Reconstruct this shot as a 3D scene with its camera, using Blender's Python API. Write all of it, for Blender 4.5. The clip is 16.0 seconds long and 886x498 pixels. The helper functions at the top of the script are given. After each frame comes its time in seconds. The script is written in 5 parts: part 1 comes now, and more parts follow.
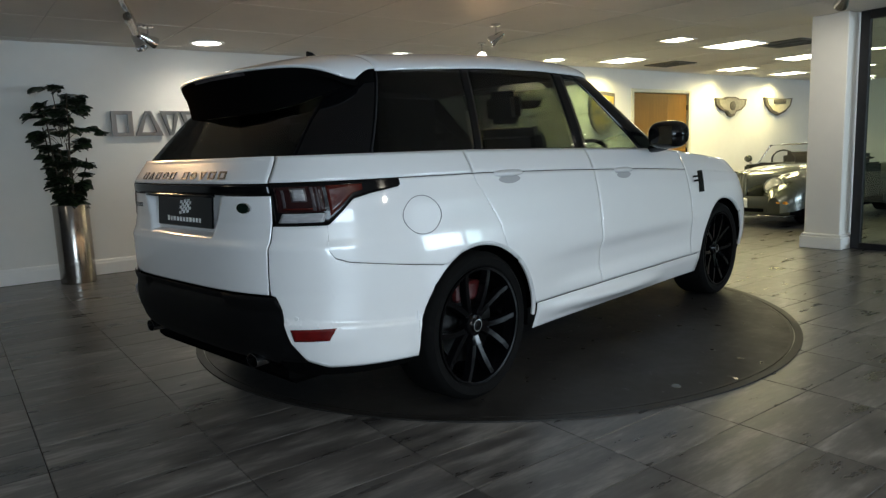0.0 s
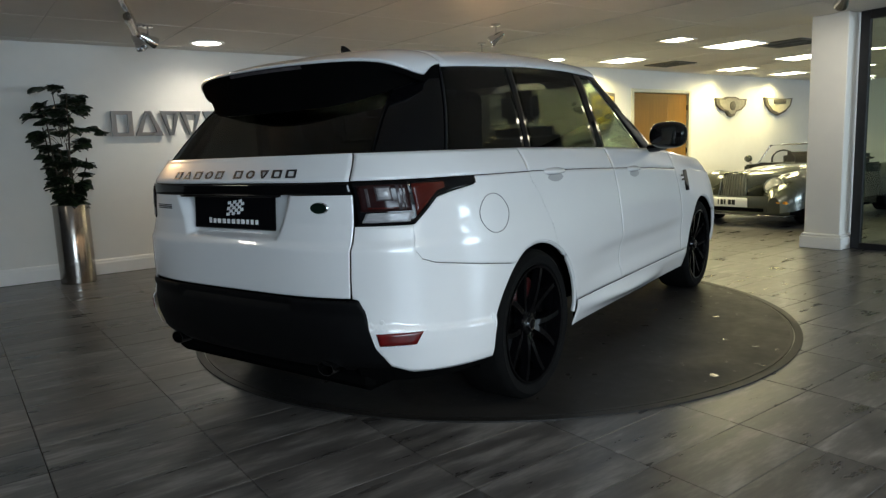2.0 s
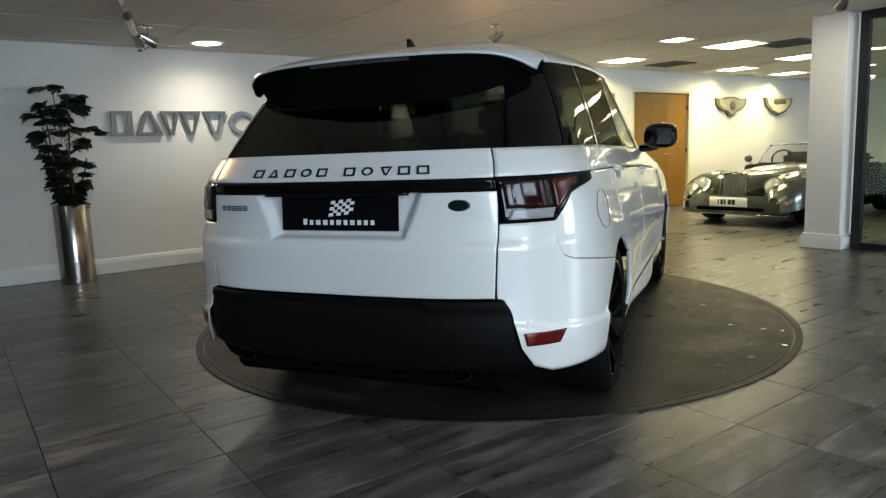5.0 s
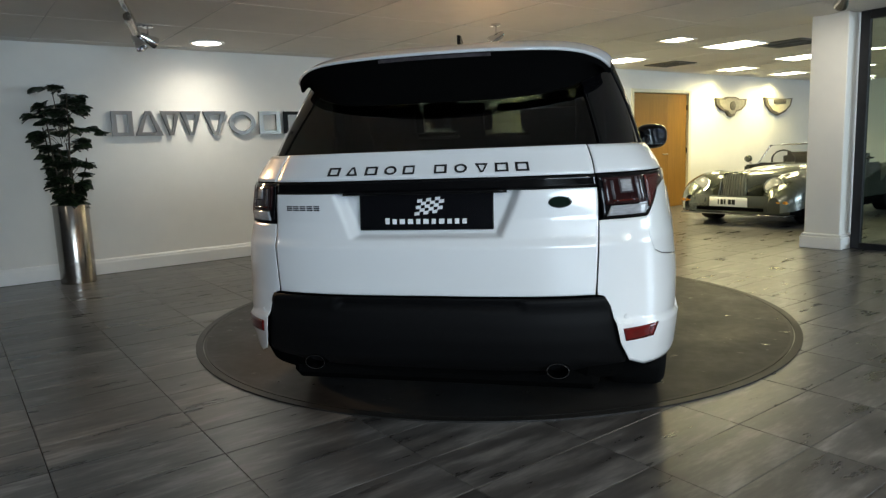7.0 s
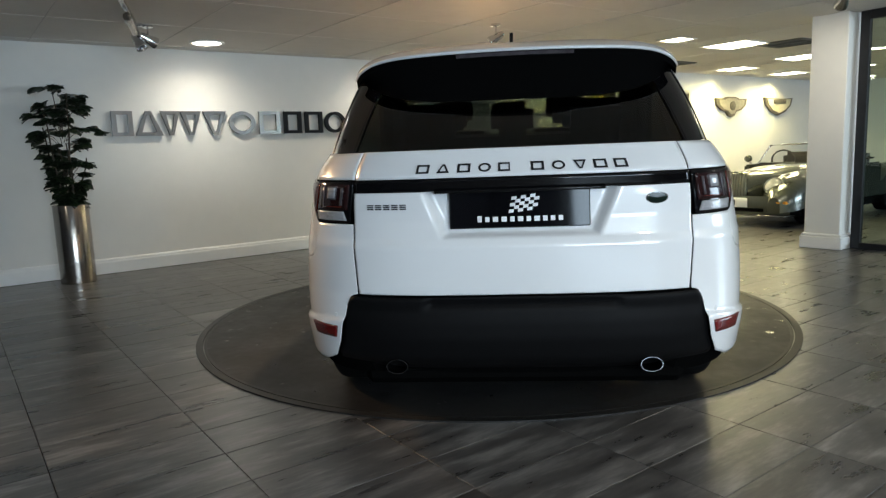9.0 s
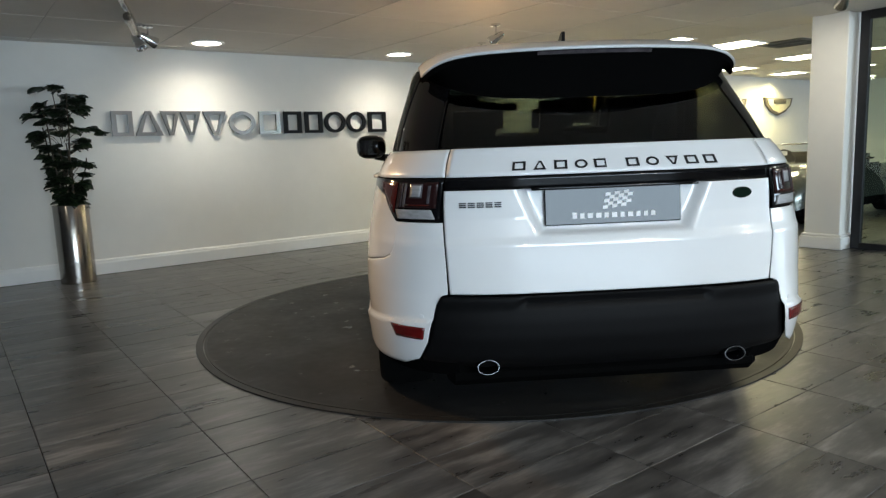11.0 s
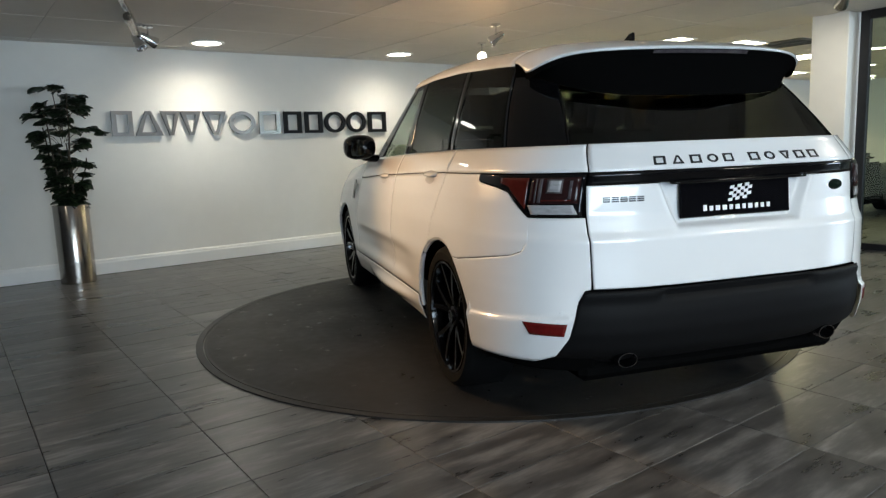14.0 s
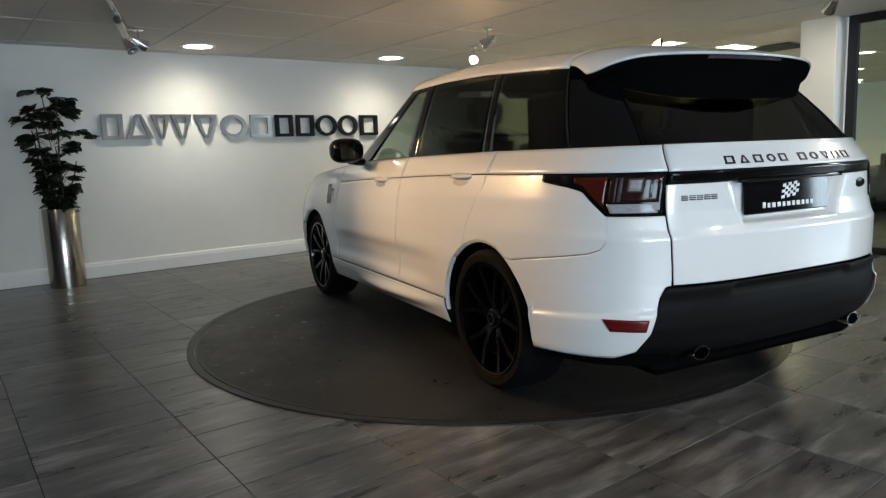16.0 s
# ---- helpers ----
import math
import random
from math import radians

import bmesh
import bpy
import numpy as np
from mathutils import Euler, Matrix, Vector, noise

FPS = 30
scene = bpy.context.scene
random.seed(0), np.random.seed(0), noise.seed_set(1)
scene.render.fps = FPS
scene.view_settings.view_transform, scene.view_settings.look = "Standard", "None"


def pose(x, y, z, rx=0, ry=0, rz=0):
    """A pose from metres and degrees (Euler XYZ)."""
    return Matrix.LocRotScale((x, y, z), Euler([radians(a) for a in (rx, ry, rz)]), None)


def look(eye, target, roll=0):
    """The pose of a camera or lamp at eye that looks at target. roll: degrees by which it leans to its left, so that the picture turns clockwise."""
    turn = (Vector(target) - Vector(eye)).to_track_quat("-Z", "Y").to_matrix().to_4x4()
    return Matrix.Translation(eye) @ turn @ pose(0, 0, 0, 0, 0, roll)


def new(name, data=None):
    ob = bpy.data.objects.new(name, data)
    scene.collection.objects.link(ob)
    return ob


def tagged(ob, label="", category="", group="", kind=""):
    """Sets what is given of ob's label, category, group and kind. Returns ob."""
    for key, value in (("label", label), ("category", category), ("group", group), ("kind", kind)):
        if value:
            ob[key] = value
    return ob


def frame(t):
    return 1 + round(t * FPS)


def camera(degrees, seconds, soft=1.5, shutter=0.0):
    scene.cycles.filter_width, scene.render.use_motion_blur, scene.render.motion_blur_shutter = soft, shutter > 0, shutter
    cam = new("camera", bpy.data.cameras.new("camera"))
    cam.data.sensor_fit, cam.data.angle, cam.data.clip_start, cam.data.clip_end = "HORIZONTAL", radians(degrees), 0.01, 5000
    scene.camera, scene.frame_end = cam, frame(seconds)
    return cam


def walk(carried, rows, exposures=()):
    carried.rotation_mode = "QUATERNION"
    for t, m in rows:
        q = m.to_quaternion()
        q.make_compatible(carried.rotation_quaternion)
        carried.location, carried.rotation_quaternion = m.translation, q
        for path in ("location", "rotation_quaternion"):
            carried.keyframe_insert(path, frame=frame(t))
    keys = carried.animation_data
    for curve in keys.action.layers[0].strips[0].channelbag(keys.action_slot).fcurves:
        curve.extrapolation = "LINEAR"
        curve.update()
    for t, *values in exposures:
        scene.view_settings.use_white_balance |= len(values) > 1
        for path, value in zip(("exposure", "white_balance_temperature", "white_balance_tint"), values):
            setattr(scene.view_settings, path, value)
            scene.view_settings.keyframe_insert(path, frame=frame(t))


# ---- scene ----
from math import sin, cos, pi, hypot

# ---- camera: stands still, then drifts a little at the very end ----
EYE = Vector((-3.227, -3.846, 1.226))
HEAD, TILT, ROLL = 36.17, -8.275, -2.177      # degrees from the y axis to the right, up, lean


def aim(head, tilt, roll=ROLL):
    h, t = radians(head), radians(tilt)
    way = Vector((sin(h) * cos(t), cos(h) * cos(t), sin(t)))
    return look(EYE, EYE + way * 4.0, roll)


cam = camera(66.3, 16.0, soft=1.35)
walk(cam, [(0.0, aim(HEAD, TILT)), (14.2, aim(HEAD, TILT)), (14.6, aim(HEAD + 0.03, TILT + 0.02)),
           (15.0, aim(HEAD + 0.12, TILT + 0.07)), (15.5, aim(HEAD + 0.33, TILT + 0.14)),
           (16.0, aim(HEAD + 0.70, TILT + 0.25))],
     exposures=[(0.0, -0.18), (4.0, -0.05), (8.0, 0.12), (12.0, 0.20), (14.5, 0.22), (15.0, 0.24), (15.5, 0.06), (16.0, 0.03)])

# ---- world and lights ----
ROOM_X0, ROOM_X1, ROOM_Y0, WALL_Y, CEIL = -7.5, 14.5, -8.5, 4.45, 2.49

world = bpy.data.worlds.new("sky")
scene.world = world
world.use_nodes = True
wn = world.node_tree
sky = wn.nodes.new("ShaderNodeTexSky")
sky.sky_type, sky.sun_disc, sky.sun_elevation, sky.sun_rotation = "NISHITA", False, radians(35), radians(150)
wn.nodes["Background"].inputs[1].default_value = 0.10
wn.links.new(sky.outputs[0], wn.nodes["Background"].inputs[0])


def lamp(name, kind, m, energy, color, **kw):
    data = bpy.data.lights.new(name, kind)
    data.energy, data.color = energy, color
    for key, value in kw.items():
        if key == "size":
            data.size = value
        elif key == "size_y":
            data.shape, data.size_y = "RECTANGLE", value
        elif key == "spread":
            data.spread = radians(value)
        elif key == "cone":
            data.spot_size = radians(value)
        elif key == "blend":
            data.spot_blend = value
        elif key == "soft":
            data.shadow_soft_size = value
    ob = new(name, data)
    ob.matrix_world = m
    return ob


WARM, YELLOW, NEUTRAL, COOL = (1.0, 0.63, 0.32), (1.0, 0.88, 0.39), (1.0, 0.94, 0.80), (0.645, 0.83, 1.0)
WINDOWS = [(-5.8, -1.6), (6.0, 10.6)]
for (x0, x1), power in zip(WINDOWS, (300, 360)):
    lamp("window_light", "AREA", look(((x0 + x1) / 2, ROOM_Y0 + 0.05, 1.58), ((x0 + x1) / 2, 0, 1.1)), power, COOL, size=x1 - x0, size_y=1.55)
# recessed downlights near the long wall, and the ceiling panels
DOWNLIGHTS = [(-0.70, 3.85, NEUTRAL), (1.78, 3.81, NEUTRAL), (4.28, 3.45, YELLOW)]
for x, y, tone in DOWNLIGHTS:
    lamp("downlight_beam", "SPOT", look((x, y, CEIL - 0.03), (x, y + 0.05, 0)), 64, tone, cone=158, blend=1.0, soft=0.08)
WALLWASH = [(5.75, 3.58), (9.05, 3.60), (11.2, 3.62)]
for x, y in WALLWASH:
    lamp("wallwash_beam", "SPOT", look((x, y, CEIL - 0.03), (x, y + 0.10, 0)), 66, YELLOW, cone=150, blend=0.7, soft=0.08)
PANELS = [(4.39, 1.445, 0.30), (5.61, 1.38, 0.60), (8.1, 1.7, 0.60), (5.40, 3.10, 0.5), (8.60, 3.12, 0.5), (10.62, 3.2, 0.5)]
for x, y, size in PANELS:
    lamp("panel_light", "AREA", look((x, y, CEIL - 0.03), (x, y, 0)), 14 if size < 0.45 else 25, YELLOW, size=size, spread=160)
# the track spot that points towards the camera
SPOT_HEAD = Vector((2.20, 2.63, 2.33))
lamp("track_spot_beam", "SPOT", look(SPOT_HEAD + Vector((-0.06, -0.09, -0.03)), (-0.3, -0.6, 0.8)), 600, WARM, cone=58, blend=0.8, soft=0.05)
# one more spot, added out of view, puts warm light on the car's left side
SPOT_LEFT = Vector((-3.00, 2.40, 2.40))
lamp("unseen_left_spot_beam", "SPOT", look(SPOT_LEFT + Vector((0.06, -0.10, -0.05)), (-1.00, -0.70, 1.25)), 600, WARM, cone=50, blend=1.0, soft=0.15)
# added fill at the unlit spot beside the column, to brighten the column
lamp("column_fill_beam", "SPOT", look((3.26, -0.97, 2.33), (4.5, -0.35, 1.65)), 50, NEUTRAL, cone=75, blend=1.0, soft=0.05)
# unseen ceiling lamps, added at assumed places over the room before the turntable
for x, y, power in ((-4.6, 1.0, 10), (2.4, -3.4, 20), (-3.6, -5.6, 34), (-1.6, -5.4, 44), (0.8, -5.4, 50)):
    lamp("ceiling_lamp_beam", "AREA", look((x, y, CEIL - 0.03), (x, y, 0)), power, NEUTRAL, size=0.3, spread=160)


# ---- materials ----
def nodes_of(name):
    m = bpy.data.materials.new(name)
    m.use_nodes = True
    return m, m.node_tree, m.node_tree.nodes["Principled BSDF"]


def link(nt, a, b):
    nt.links.new(a, b)


def mat(name, color, rough=0.5, metal=0.0, vary=0.0, scale=8.0, bump=0.0, bump_scale=60.0, coat=0.0, stretch=(1, 1, 1), rough_vary=0.0, coords="Object", emit=0.0, ior=1.5, per_piece=0.0):
    """A surface with large and fine variation of colour, gloss and relief."""
    m, nt, b = nodes_of(name)
    b.inputs["Base Color"].default_value = (*color, 1)
    b.inputs["Roughness"].default_value, b.inputs["Metallic"].default_value = rough, metal
    b.inputs["IOR"].default_value = ior
    if coat:
        b.inputs["Coat Weight"].default_value, b.inputs["Coat Roughness"].default_value = coat, 0.03
    if emit:
        b.inputs["Emission Color"].default_value, b.inputs["Emission Strength"].default_value = (*color, 1), emit
    if vary or bump or rough_vary:
        if coords == "Position":
            source = nt.nodes.new("ShaderNodeNewGeometry").outputs["Position"]
        else:
            source = nt.nodes.new("ShaderNodeTexCoord").outputs["Object"]
        mp = nt.nodes.new("ShaderNodeMapping")
        mp.inputs["Scale"].default_value = stretch
        link(nt, source, mp.inputs[0])
        big, fine = nt.nodes.new("ShaderNodeTexNoise"), nt.nodes.new("ShaderNodeTexNoise")
        big.inputs["Scale"].default_value, fine.inputs["Scale"].default_value = scale, scale * 7
        big.inputs["Detail"].default_value, fine.inputs["Detail"].default_value = 5, 4
        for n in (big, fine):
            link(nt, mp.outputs[0], n.inputs["Vector"])
        add = nt.nodes.new("ShaderNodeMath")
        add.operation = "MULTIPLY_ADD"
        link(nt, fine.outputs[0], add.inputs[0])
        add.inputs[1].default_value = 0.45
        link(nt, big.outputs[0], add.inputs[2])
        if vary:
            ramp = nt.nodes.new("ShaderNodeMapRange")
            ramp.inputs["From Min"].default_value, ramp.inputs["From Max"].default_value = 0.45, 1.0
            ramp.inputs["To Min"].default_value, ramp.inputs["To Max"].default_value = 1 - vary, 1 + vary
            link(nt, add.outputs[0], ramp.inputs[0])
            value = ramp.outputs[0]
            if per_piece:
                info = nt.nodes.new("ShaderNodeObjectInfo")
                pr = nt.nodes.new("ShaderNodeMapRange")
                pr.inputs["To Min"].default_value, pr.inputs["To Max"].default_value = 1 - per_piece, 1 + per_piece
                link(nt, info.outputs["Random"], pr.inputs[0])
                mul = nt.nodes.new("ShaderNodeMath")
                mul.operation = "MULTIPLY"
                link(nt, value, mul.inputs[0]), link(nt, pr.outputs[0], mul.inputs[1])
                value = mul.outputs[0]
            tint = nt.nodes.new("ShaderNodeVectorMath")
            tint.operation = "SCALE"
            tint.inputs[0].default_value = color
            link(nt, value, tint.inputs["Scale"])
            link(nt, tint.outputs[0], b.inputs["Base Color"])
        if rough_vary:
            rr = nt.nodes.new("ShaderNodeMapRange")
            rr.inputs["From Min"].default_value, rr.inputs["From Max"].default_value = 0.45, 1.0
            rr.inputs["To Min"].default_value, rr.inputs["To Max"].default_value = max(0.02, rough - rough_vary), min(1, rough + rough_vary)
            link(nt, add.outputs[0], rr.inputs[0])
            link(nt, rr.outputs[0], b.inputs["Roughness"])
        if bump:
            bn, bp = nt.nodes.new("ShaderNodeTexNoise"), nt.nodes.new("ShaderNodeBump")
            bn.inputs["Scale"].default_value, bn.inputs["Detail"].default_value = bump_scale, 3
            link(nt, mp.outputs[0], bn.inputs["Vector"])
            bp.inputs["Strength"].default_value, bp.inputs["Distance"].default_value = bump, 0.01
            link(nt, bn.outputs[0], bp.inputs["Height"])
            link(nt, bp.outputs[0], b.inputs["Normal"])
    return m


def pane_mat(name, tint, gloss=1.0):
    """Tinted sheet glass: see-through by its tint, mirror gloss by Fresnel."""
    m, nt, b = nodes_of(name)
    nt.nodes.remove(b)
    out = nt.nodes["Material Output"]
    tr, gl, lw, fac, mx = (nt.nodes.new(k) for k in ("ShaderNodeBsdfTransparent", "ShaderNodeBsdfGlossy", "ShaderNodeLayerWeight", "ShaderNodeMapRange", "ShaderNodeMixShader"))
    tr.inputs[0].default_value = (*tint, 1)
    gl.inputs["Color"].default_value = (gloss, gloss, gloss, 1)
    gl.inputs["Roughness"].default_value = 0.01
    lw.inputs[0].default_value = 0.2
    fac.inputs["To Min"].default_value, fac.inputs["To Max"].default_value = 0.022, 0.5
    link(nt, lw.outputs["Facing"], fac.inputs[0])
    link(nt, fac.outputs[0], mx.inputs[0]), link(nt, tr.outputs[0], mx.inputs[1]), link(nt, gl.outputs[0], mx.inputs[2])
    link(nt, mx.outputs[0], out.inputs[0])
    return m


def tile_mat():
    """Grey porcelain with a worn-timber print whose grain runs along the long wall."""
    m, nt, b = nodes_of("timber_look_tile")
    geo = nt.nodes.new("ShaderNodeNewGeometry")
    info = nt.nodes.new("ShaderNodeObjectInfo")
    off = nt.nodes.new("ShaderNodeVectorMath")
    off.operation = "MULTIPLY_ADD"
    off.inputs[1].default_value = (9.0, 5.0, 3.0)
    link(nt, info.outputs["Random"], off.inputs[0]), link(nt, geo.outputs["Position"], off.inputs[2])
    noises = []
    for sc, det, st in ((1.0, 5, (2.0, 9.0, 1)), (1.0, 5, (8.0, 42.0, 1)), (1.0, 5, (1.6, 3.2, 1))):
        mp, n = nt.nodes.new("ShaderNodeMapping"), nt.nodes.new("ShaderNodeTexNoise")
        mp.inputs["Scale"].default_value = st
        n.inputs["Scale"].default_value, n.inputs["Detail"].default_value = sc, det
        n.inputs["Roughness"].default_value = 0.62
        link(nt, off.outputs[0], mp.inputs[0]), link(nt, mp.outputs[0], n.inputs["Vector"])
        noises.append(n.outputs[0])
    mix1 = nt.nodes.new("ShaderNodeMath")
    mix1.operation = "MULTIPLY_ADD"
    link(nt, noises[1], mix1.inputs[0])
    mix1.inputs[1].default_value = 0.36
    link(nt, noises[0], mix1.inputs[2])
    mix2 = nt.nodes.new("ShaderNodeMath")
    mix2.operation = "MULTIPLY_ADD"
    link(nt, noises[2], mix2.inputs[0])
    mix2.inputs[1].default_value = 0.45
    link(nt, mix1.outputs[0], mix2.inputs[2])
    ramp = nt.nodes.new("ShaderNodeValToRGB")
    e = ramp.color_ramp.elements
    e[0].position, e[0].color = 0.40, (0.036, 0.034, 0.033, 1)
    e[1].position, e[1].color = 0.64, (0.215, 0.205, 0.195, 1)
    e.new(0.52).color = (0.086, 0.081, 0.077, 1)
    sc = nt.nodes.new("ShaderNodeMath")
    sc.operation = "MULTIPLY"
    sc.inputs[1].default_value = 0.555
    link(nt, mix2.outputs[0], sc.inputs[0]), link(nt, sc.outputs[0], ramp.inputs[0])
    pr, tint = nt.nodes.new("ShaderNodeMapRange"), nt.nodes.new("ShaderNodeVectorMath")
    tint.operation = "SCALE"
    pr.inputs["To Min"].default_value, pr.inputs["To Max"].default_value = 0.78, 1.2
    link(nt, info.outputs["Random"], pr.inputs[0])
    link(nt, ramp.outputs[0], tint.inputs[0]), link(nt, pr.outputs[0], tint.inputs["Scale"])
    link(nt, tint.outputs[0], b.inputs["Base Color"])
    rr = nt.nodes.new("ShaderNodeMapRange")
    rr.inputs["To Min"].default_value, rr.inputs["To Max"].default_value = 0.24, 0.42
    rr.inputs["From Min"].default_value, rr.inputs["From Max"].default_value = 0.3, 0.7
    link(nt, noises[0], rr.inputs[0]), link(nt, rr.outputs[0], b.inputs["Roughness"])
    bp = nt.nodes.new("ShaderNodeBump")
    bp.inputs["Strength"].default_value, bp.inputs["Distance"].default_value = 0.04, 0.004
    link(nt, mix1.outputs[0], bp.inputs["Height"]), link(nt, bp.outputs[0], b.inputs["Normal"])
    return m


TILE = tile_mat()
GROUT = mat("grout", (0.022, 0.020, 0.018), 0.9, vary=0.3, scale=20, coords="Position")
PLASTER = mat("painted_plaster", (0.74, 0.725, 0.68), 0.75, vary=0.035, scale=1.3, bump=0.05, bump_scale=160, coords="Position")
CEILING = mat("ceiling_board", (0.69, 0.655, 0.615), 0.85, vary=0.05, scale=1.1, bump=0.06, bump_scale=120, coords="Position")
SEAM = mat("ceiling_joint", (0.65, 0.62, 0.59), 0.9)
GLOSS_WHITE = mat("white_gloss_paint", (0.80, 0.79, 0.76), 0.35, vary=0.03, scale=3)
DISC = mat("turntable_vinyl", (0.021, 0.0198, 0.0190), 0.55, vary=0.5, scale=2.2, ior=1.34, rough_vary=0.14, bump=0.04, bump_scale=90)


def add_specks(m, scale, lo, hi, rough):
    """Small polished scuffs that catch the lamps."""
    nt = m.node_tree
    b = nt.nodes["Principled BSDF"]
    co, n, mr, mx = (nt.nodes.new(k) for k in ("ShaderNodeTexCoord", "ShaderNodeTexNoise", "ShaderNodeMapRange", "ShaderNodeMix"))
    n.inputs["Scale"].default_value, n.inputs["Detail"].default_value = scale, 2
    link(nt, co.outputs["Object"], n.inputs["Vector"]), link(nt, n.outputs[0], mr.inputs[0])
    mr.inputs["From Min"].default_value, mr.inputs["From Max"].default_value = lo, hi
    old = b.inputs["Roughness"].links[0].from_socket
    link(nt, mr.outputs[0], mx.inputs[0]), link(nt, old, mx.inputs[2])
    mx.inputs[3].default_value = rough
    link(nt, mx.outputs[0], b.inputs["Roughness"])


add_specks(DISC, 11.0, 0.68, 0.72, 0.16)
RIM = mat("turntable_rim", (0.010, 0.009, 0.008), 0.55, vary=0.3, scale=10)
STEEL = mat("brushed_steel", (0.36, 0.325, 0.29), 0.19, 1.0, vary=0.30, scale=5, stretch=(1, 1, 0.05), bump=0.05, bump_scale=90)
DARK_CHROME = mat("dark_chrome", (0.30, 0.30, 0.31), 0.16, 1.0)
CHROME = mat("chrome", (0.75, 0.75, 0.76), 0.10, 1.0)
SATIN = mat("satin_steel_letter", (0.30, 0.29, 0.28), 0.30, 1.0, vary=0.06, scale=6)
BLACK_LETTER = mat("black_acrylic", (0.005, 0.005, 0.006), 0.5, ior=1.25)
LEAF = mat("leaf", (0.013, 0.024, 0.010), 0.40, vary=0.5, scale=9, coords="Position")
STEM = mat("plant_stem", (0.06, 0.045, 0.03), 0.8, vary=0.3, scale=30)
SOIL = mat("potting_soil", (0.02, 0.015, 0.012), 0.95, vary=0.5, scale=40, bump=0.6, bump_scale=60)
OAK = mat("oak_veneer", (0.25, 0.122, 0.016), 0.42, vary=0.16, scale=3, stretch=(6, 6, 0.5))
IVORY = mat("ivory_trim", (0.70, 0.66, 0.50), 0.5, vary=0.04, scale=3)
SHIELD_DARK = mat("bronze_shield", (0.16, 0.14, 0.11), 0.5, 0.4, vary=0.3, scale=20)
SHIELD_LIGHT = mat("pale_shield", (0.62, 0.56, 0.40), 0.5, vary=0.15, scale=14)
SHIELD_GOLD = mat("gold_enamel", (0.60, 0.42, 0.08), 0.4, 0.3, vary=0.2, scale=20)
GLOW_NEUTRAL = mat("lamp_glow_neutral", (1.0, 0.95, 0.85), emit=14)
GLOW_YELLOW = mat("lamp_glow_yellow", (1.0, 0.93, 0.68), emit=14)
GLOW_SPOT = mat("spot_glow", (1.0, 0.93, 0.80), emit=16)
DARK_METAL = mat("dark_frame", (0.014, 0.015, 0.018), 0.4, 0.3, vary=0.2, scale=12)
GRILLE_GREY = mat("vent_grille", (0.10, 0.10, 0.09), 0.6, vary=0.2, scale=30)
CLEAR = pane_mat("clear_pane", (0.93, 0.95, 0.93))
SCREEN_GLASS = pane_mat("screen_pane", (0.80, 0.86, 0.80))
# the white car
PAINT = mat("white_car_paint", (0.75, 0.755, 0.76), 0.28, vary=0.012, scale=2.0, coat=1.0)
TRIM = mat("black_plastic", (0.003, 0.003, 0.0034), 0.6, vary=0.25, scale=40, bump=0.05, bump_scale=400, ior=1.22)
PIANO = mat("gloss_black", (0.003, 0.003, 0.0035), 0.08, ior=1.35)
JOINT = mat("panel_joint", (0.20, 0.20, 0.205), 0.6)
SHELL = mat("inner_shell", (0.003, 0.003, 0.003), 0.9, ior=1.001)
PRIVACY = pane_mat("privacy_glass", (0.36, 0.37, 0.35), 0.4)
FRONTGLASS = pane_mat("side_glass", (0.80, 0.84, 0.79))
RUBBER = mat("tyre_rubber", (0.0035, 0.0035, 0.0035), 0.8, vary=0.3, scale=20, bump=0.1, bump_scale=120, ior=1.2)
WHEEL_BLACK = mat("gloss_black_alloy", (0.002, 0.002, 0.0025), 0.10, 0.0, ior=1.38)
CALIPER = mat("red_caliper", (0.05, 0.006, 0.006), 0.4)
DISCMETAL = mat("brake_disc", (0.03, 0.03, 0.03), 0.4, 1.0)
LEATHER = mat("dark_leather", (0.012, 0.011, 0.011), 0.55, vary=0.2, scale=15, bump=0.1, bump_scale=150)
LENS_RED = mat("red_lens", (0.062, 0.008, 0.005), 0.12, vary=0.25, scale=14, coat=0.1, ior=1.33)
LENS_DARK = mat("smoked_lens", (0.020, 0.007, 0.007), 0.10, vary=0.3, scale=18, coat=0.1, ior=1.33)
LENS_SMOKE = mat("grey_lens", (0.07, 0.06, 0.065), 0.12, vary=0.4, scale=30, coat=0.1, ior=1.33)
LENS_CLEAR = mat("clear_lens", (0.30, 0.30, 0.31), 0.14, vary=0.25, scale=26, coat=0.1, ior=1.33, stretch=(1, 1, 4))
REFLECTOR = mat("red_reflector", (0.10, 0.004, 0.004), 0.14, vary=0.3, scale=30, coat=0.25)
MIRROR = mat("mirror_face", (0.22, 0.23, 0.25), 0.05, 1.0)
LETTER = mat("dark_letter", (0.012, 0.012, 0.014), 0.35, 0.3)
PLATE = mat("black_plate", (0.003, 0.003, 0.004), 0.06, ior=1.34)
PLATE_MARK = mat("plate_mark_white", (0.75, 0.75, 0.76), 0.5)
GREEN = mat("badge_green", (0.006, 0.013, 0.009), 0.1, ior=1.3)
# the roadster
OLIVE = mat("grey_green_metallic", (0.090, 0.097, 0.080), 0.25, 0.55, vary=0.05, scale=3, coat=1.0)
AMBER = mat("amber_lens", (0.75, 0.30, 0.02), 0.2, coat=1.0)
PLATE_WHITE = mat("pale_plate", (0.72, 0.72, 0.70), 0.4)


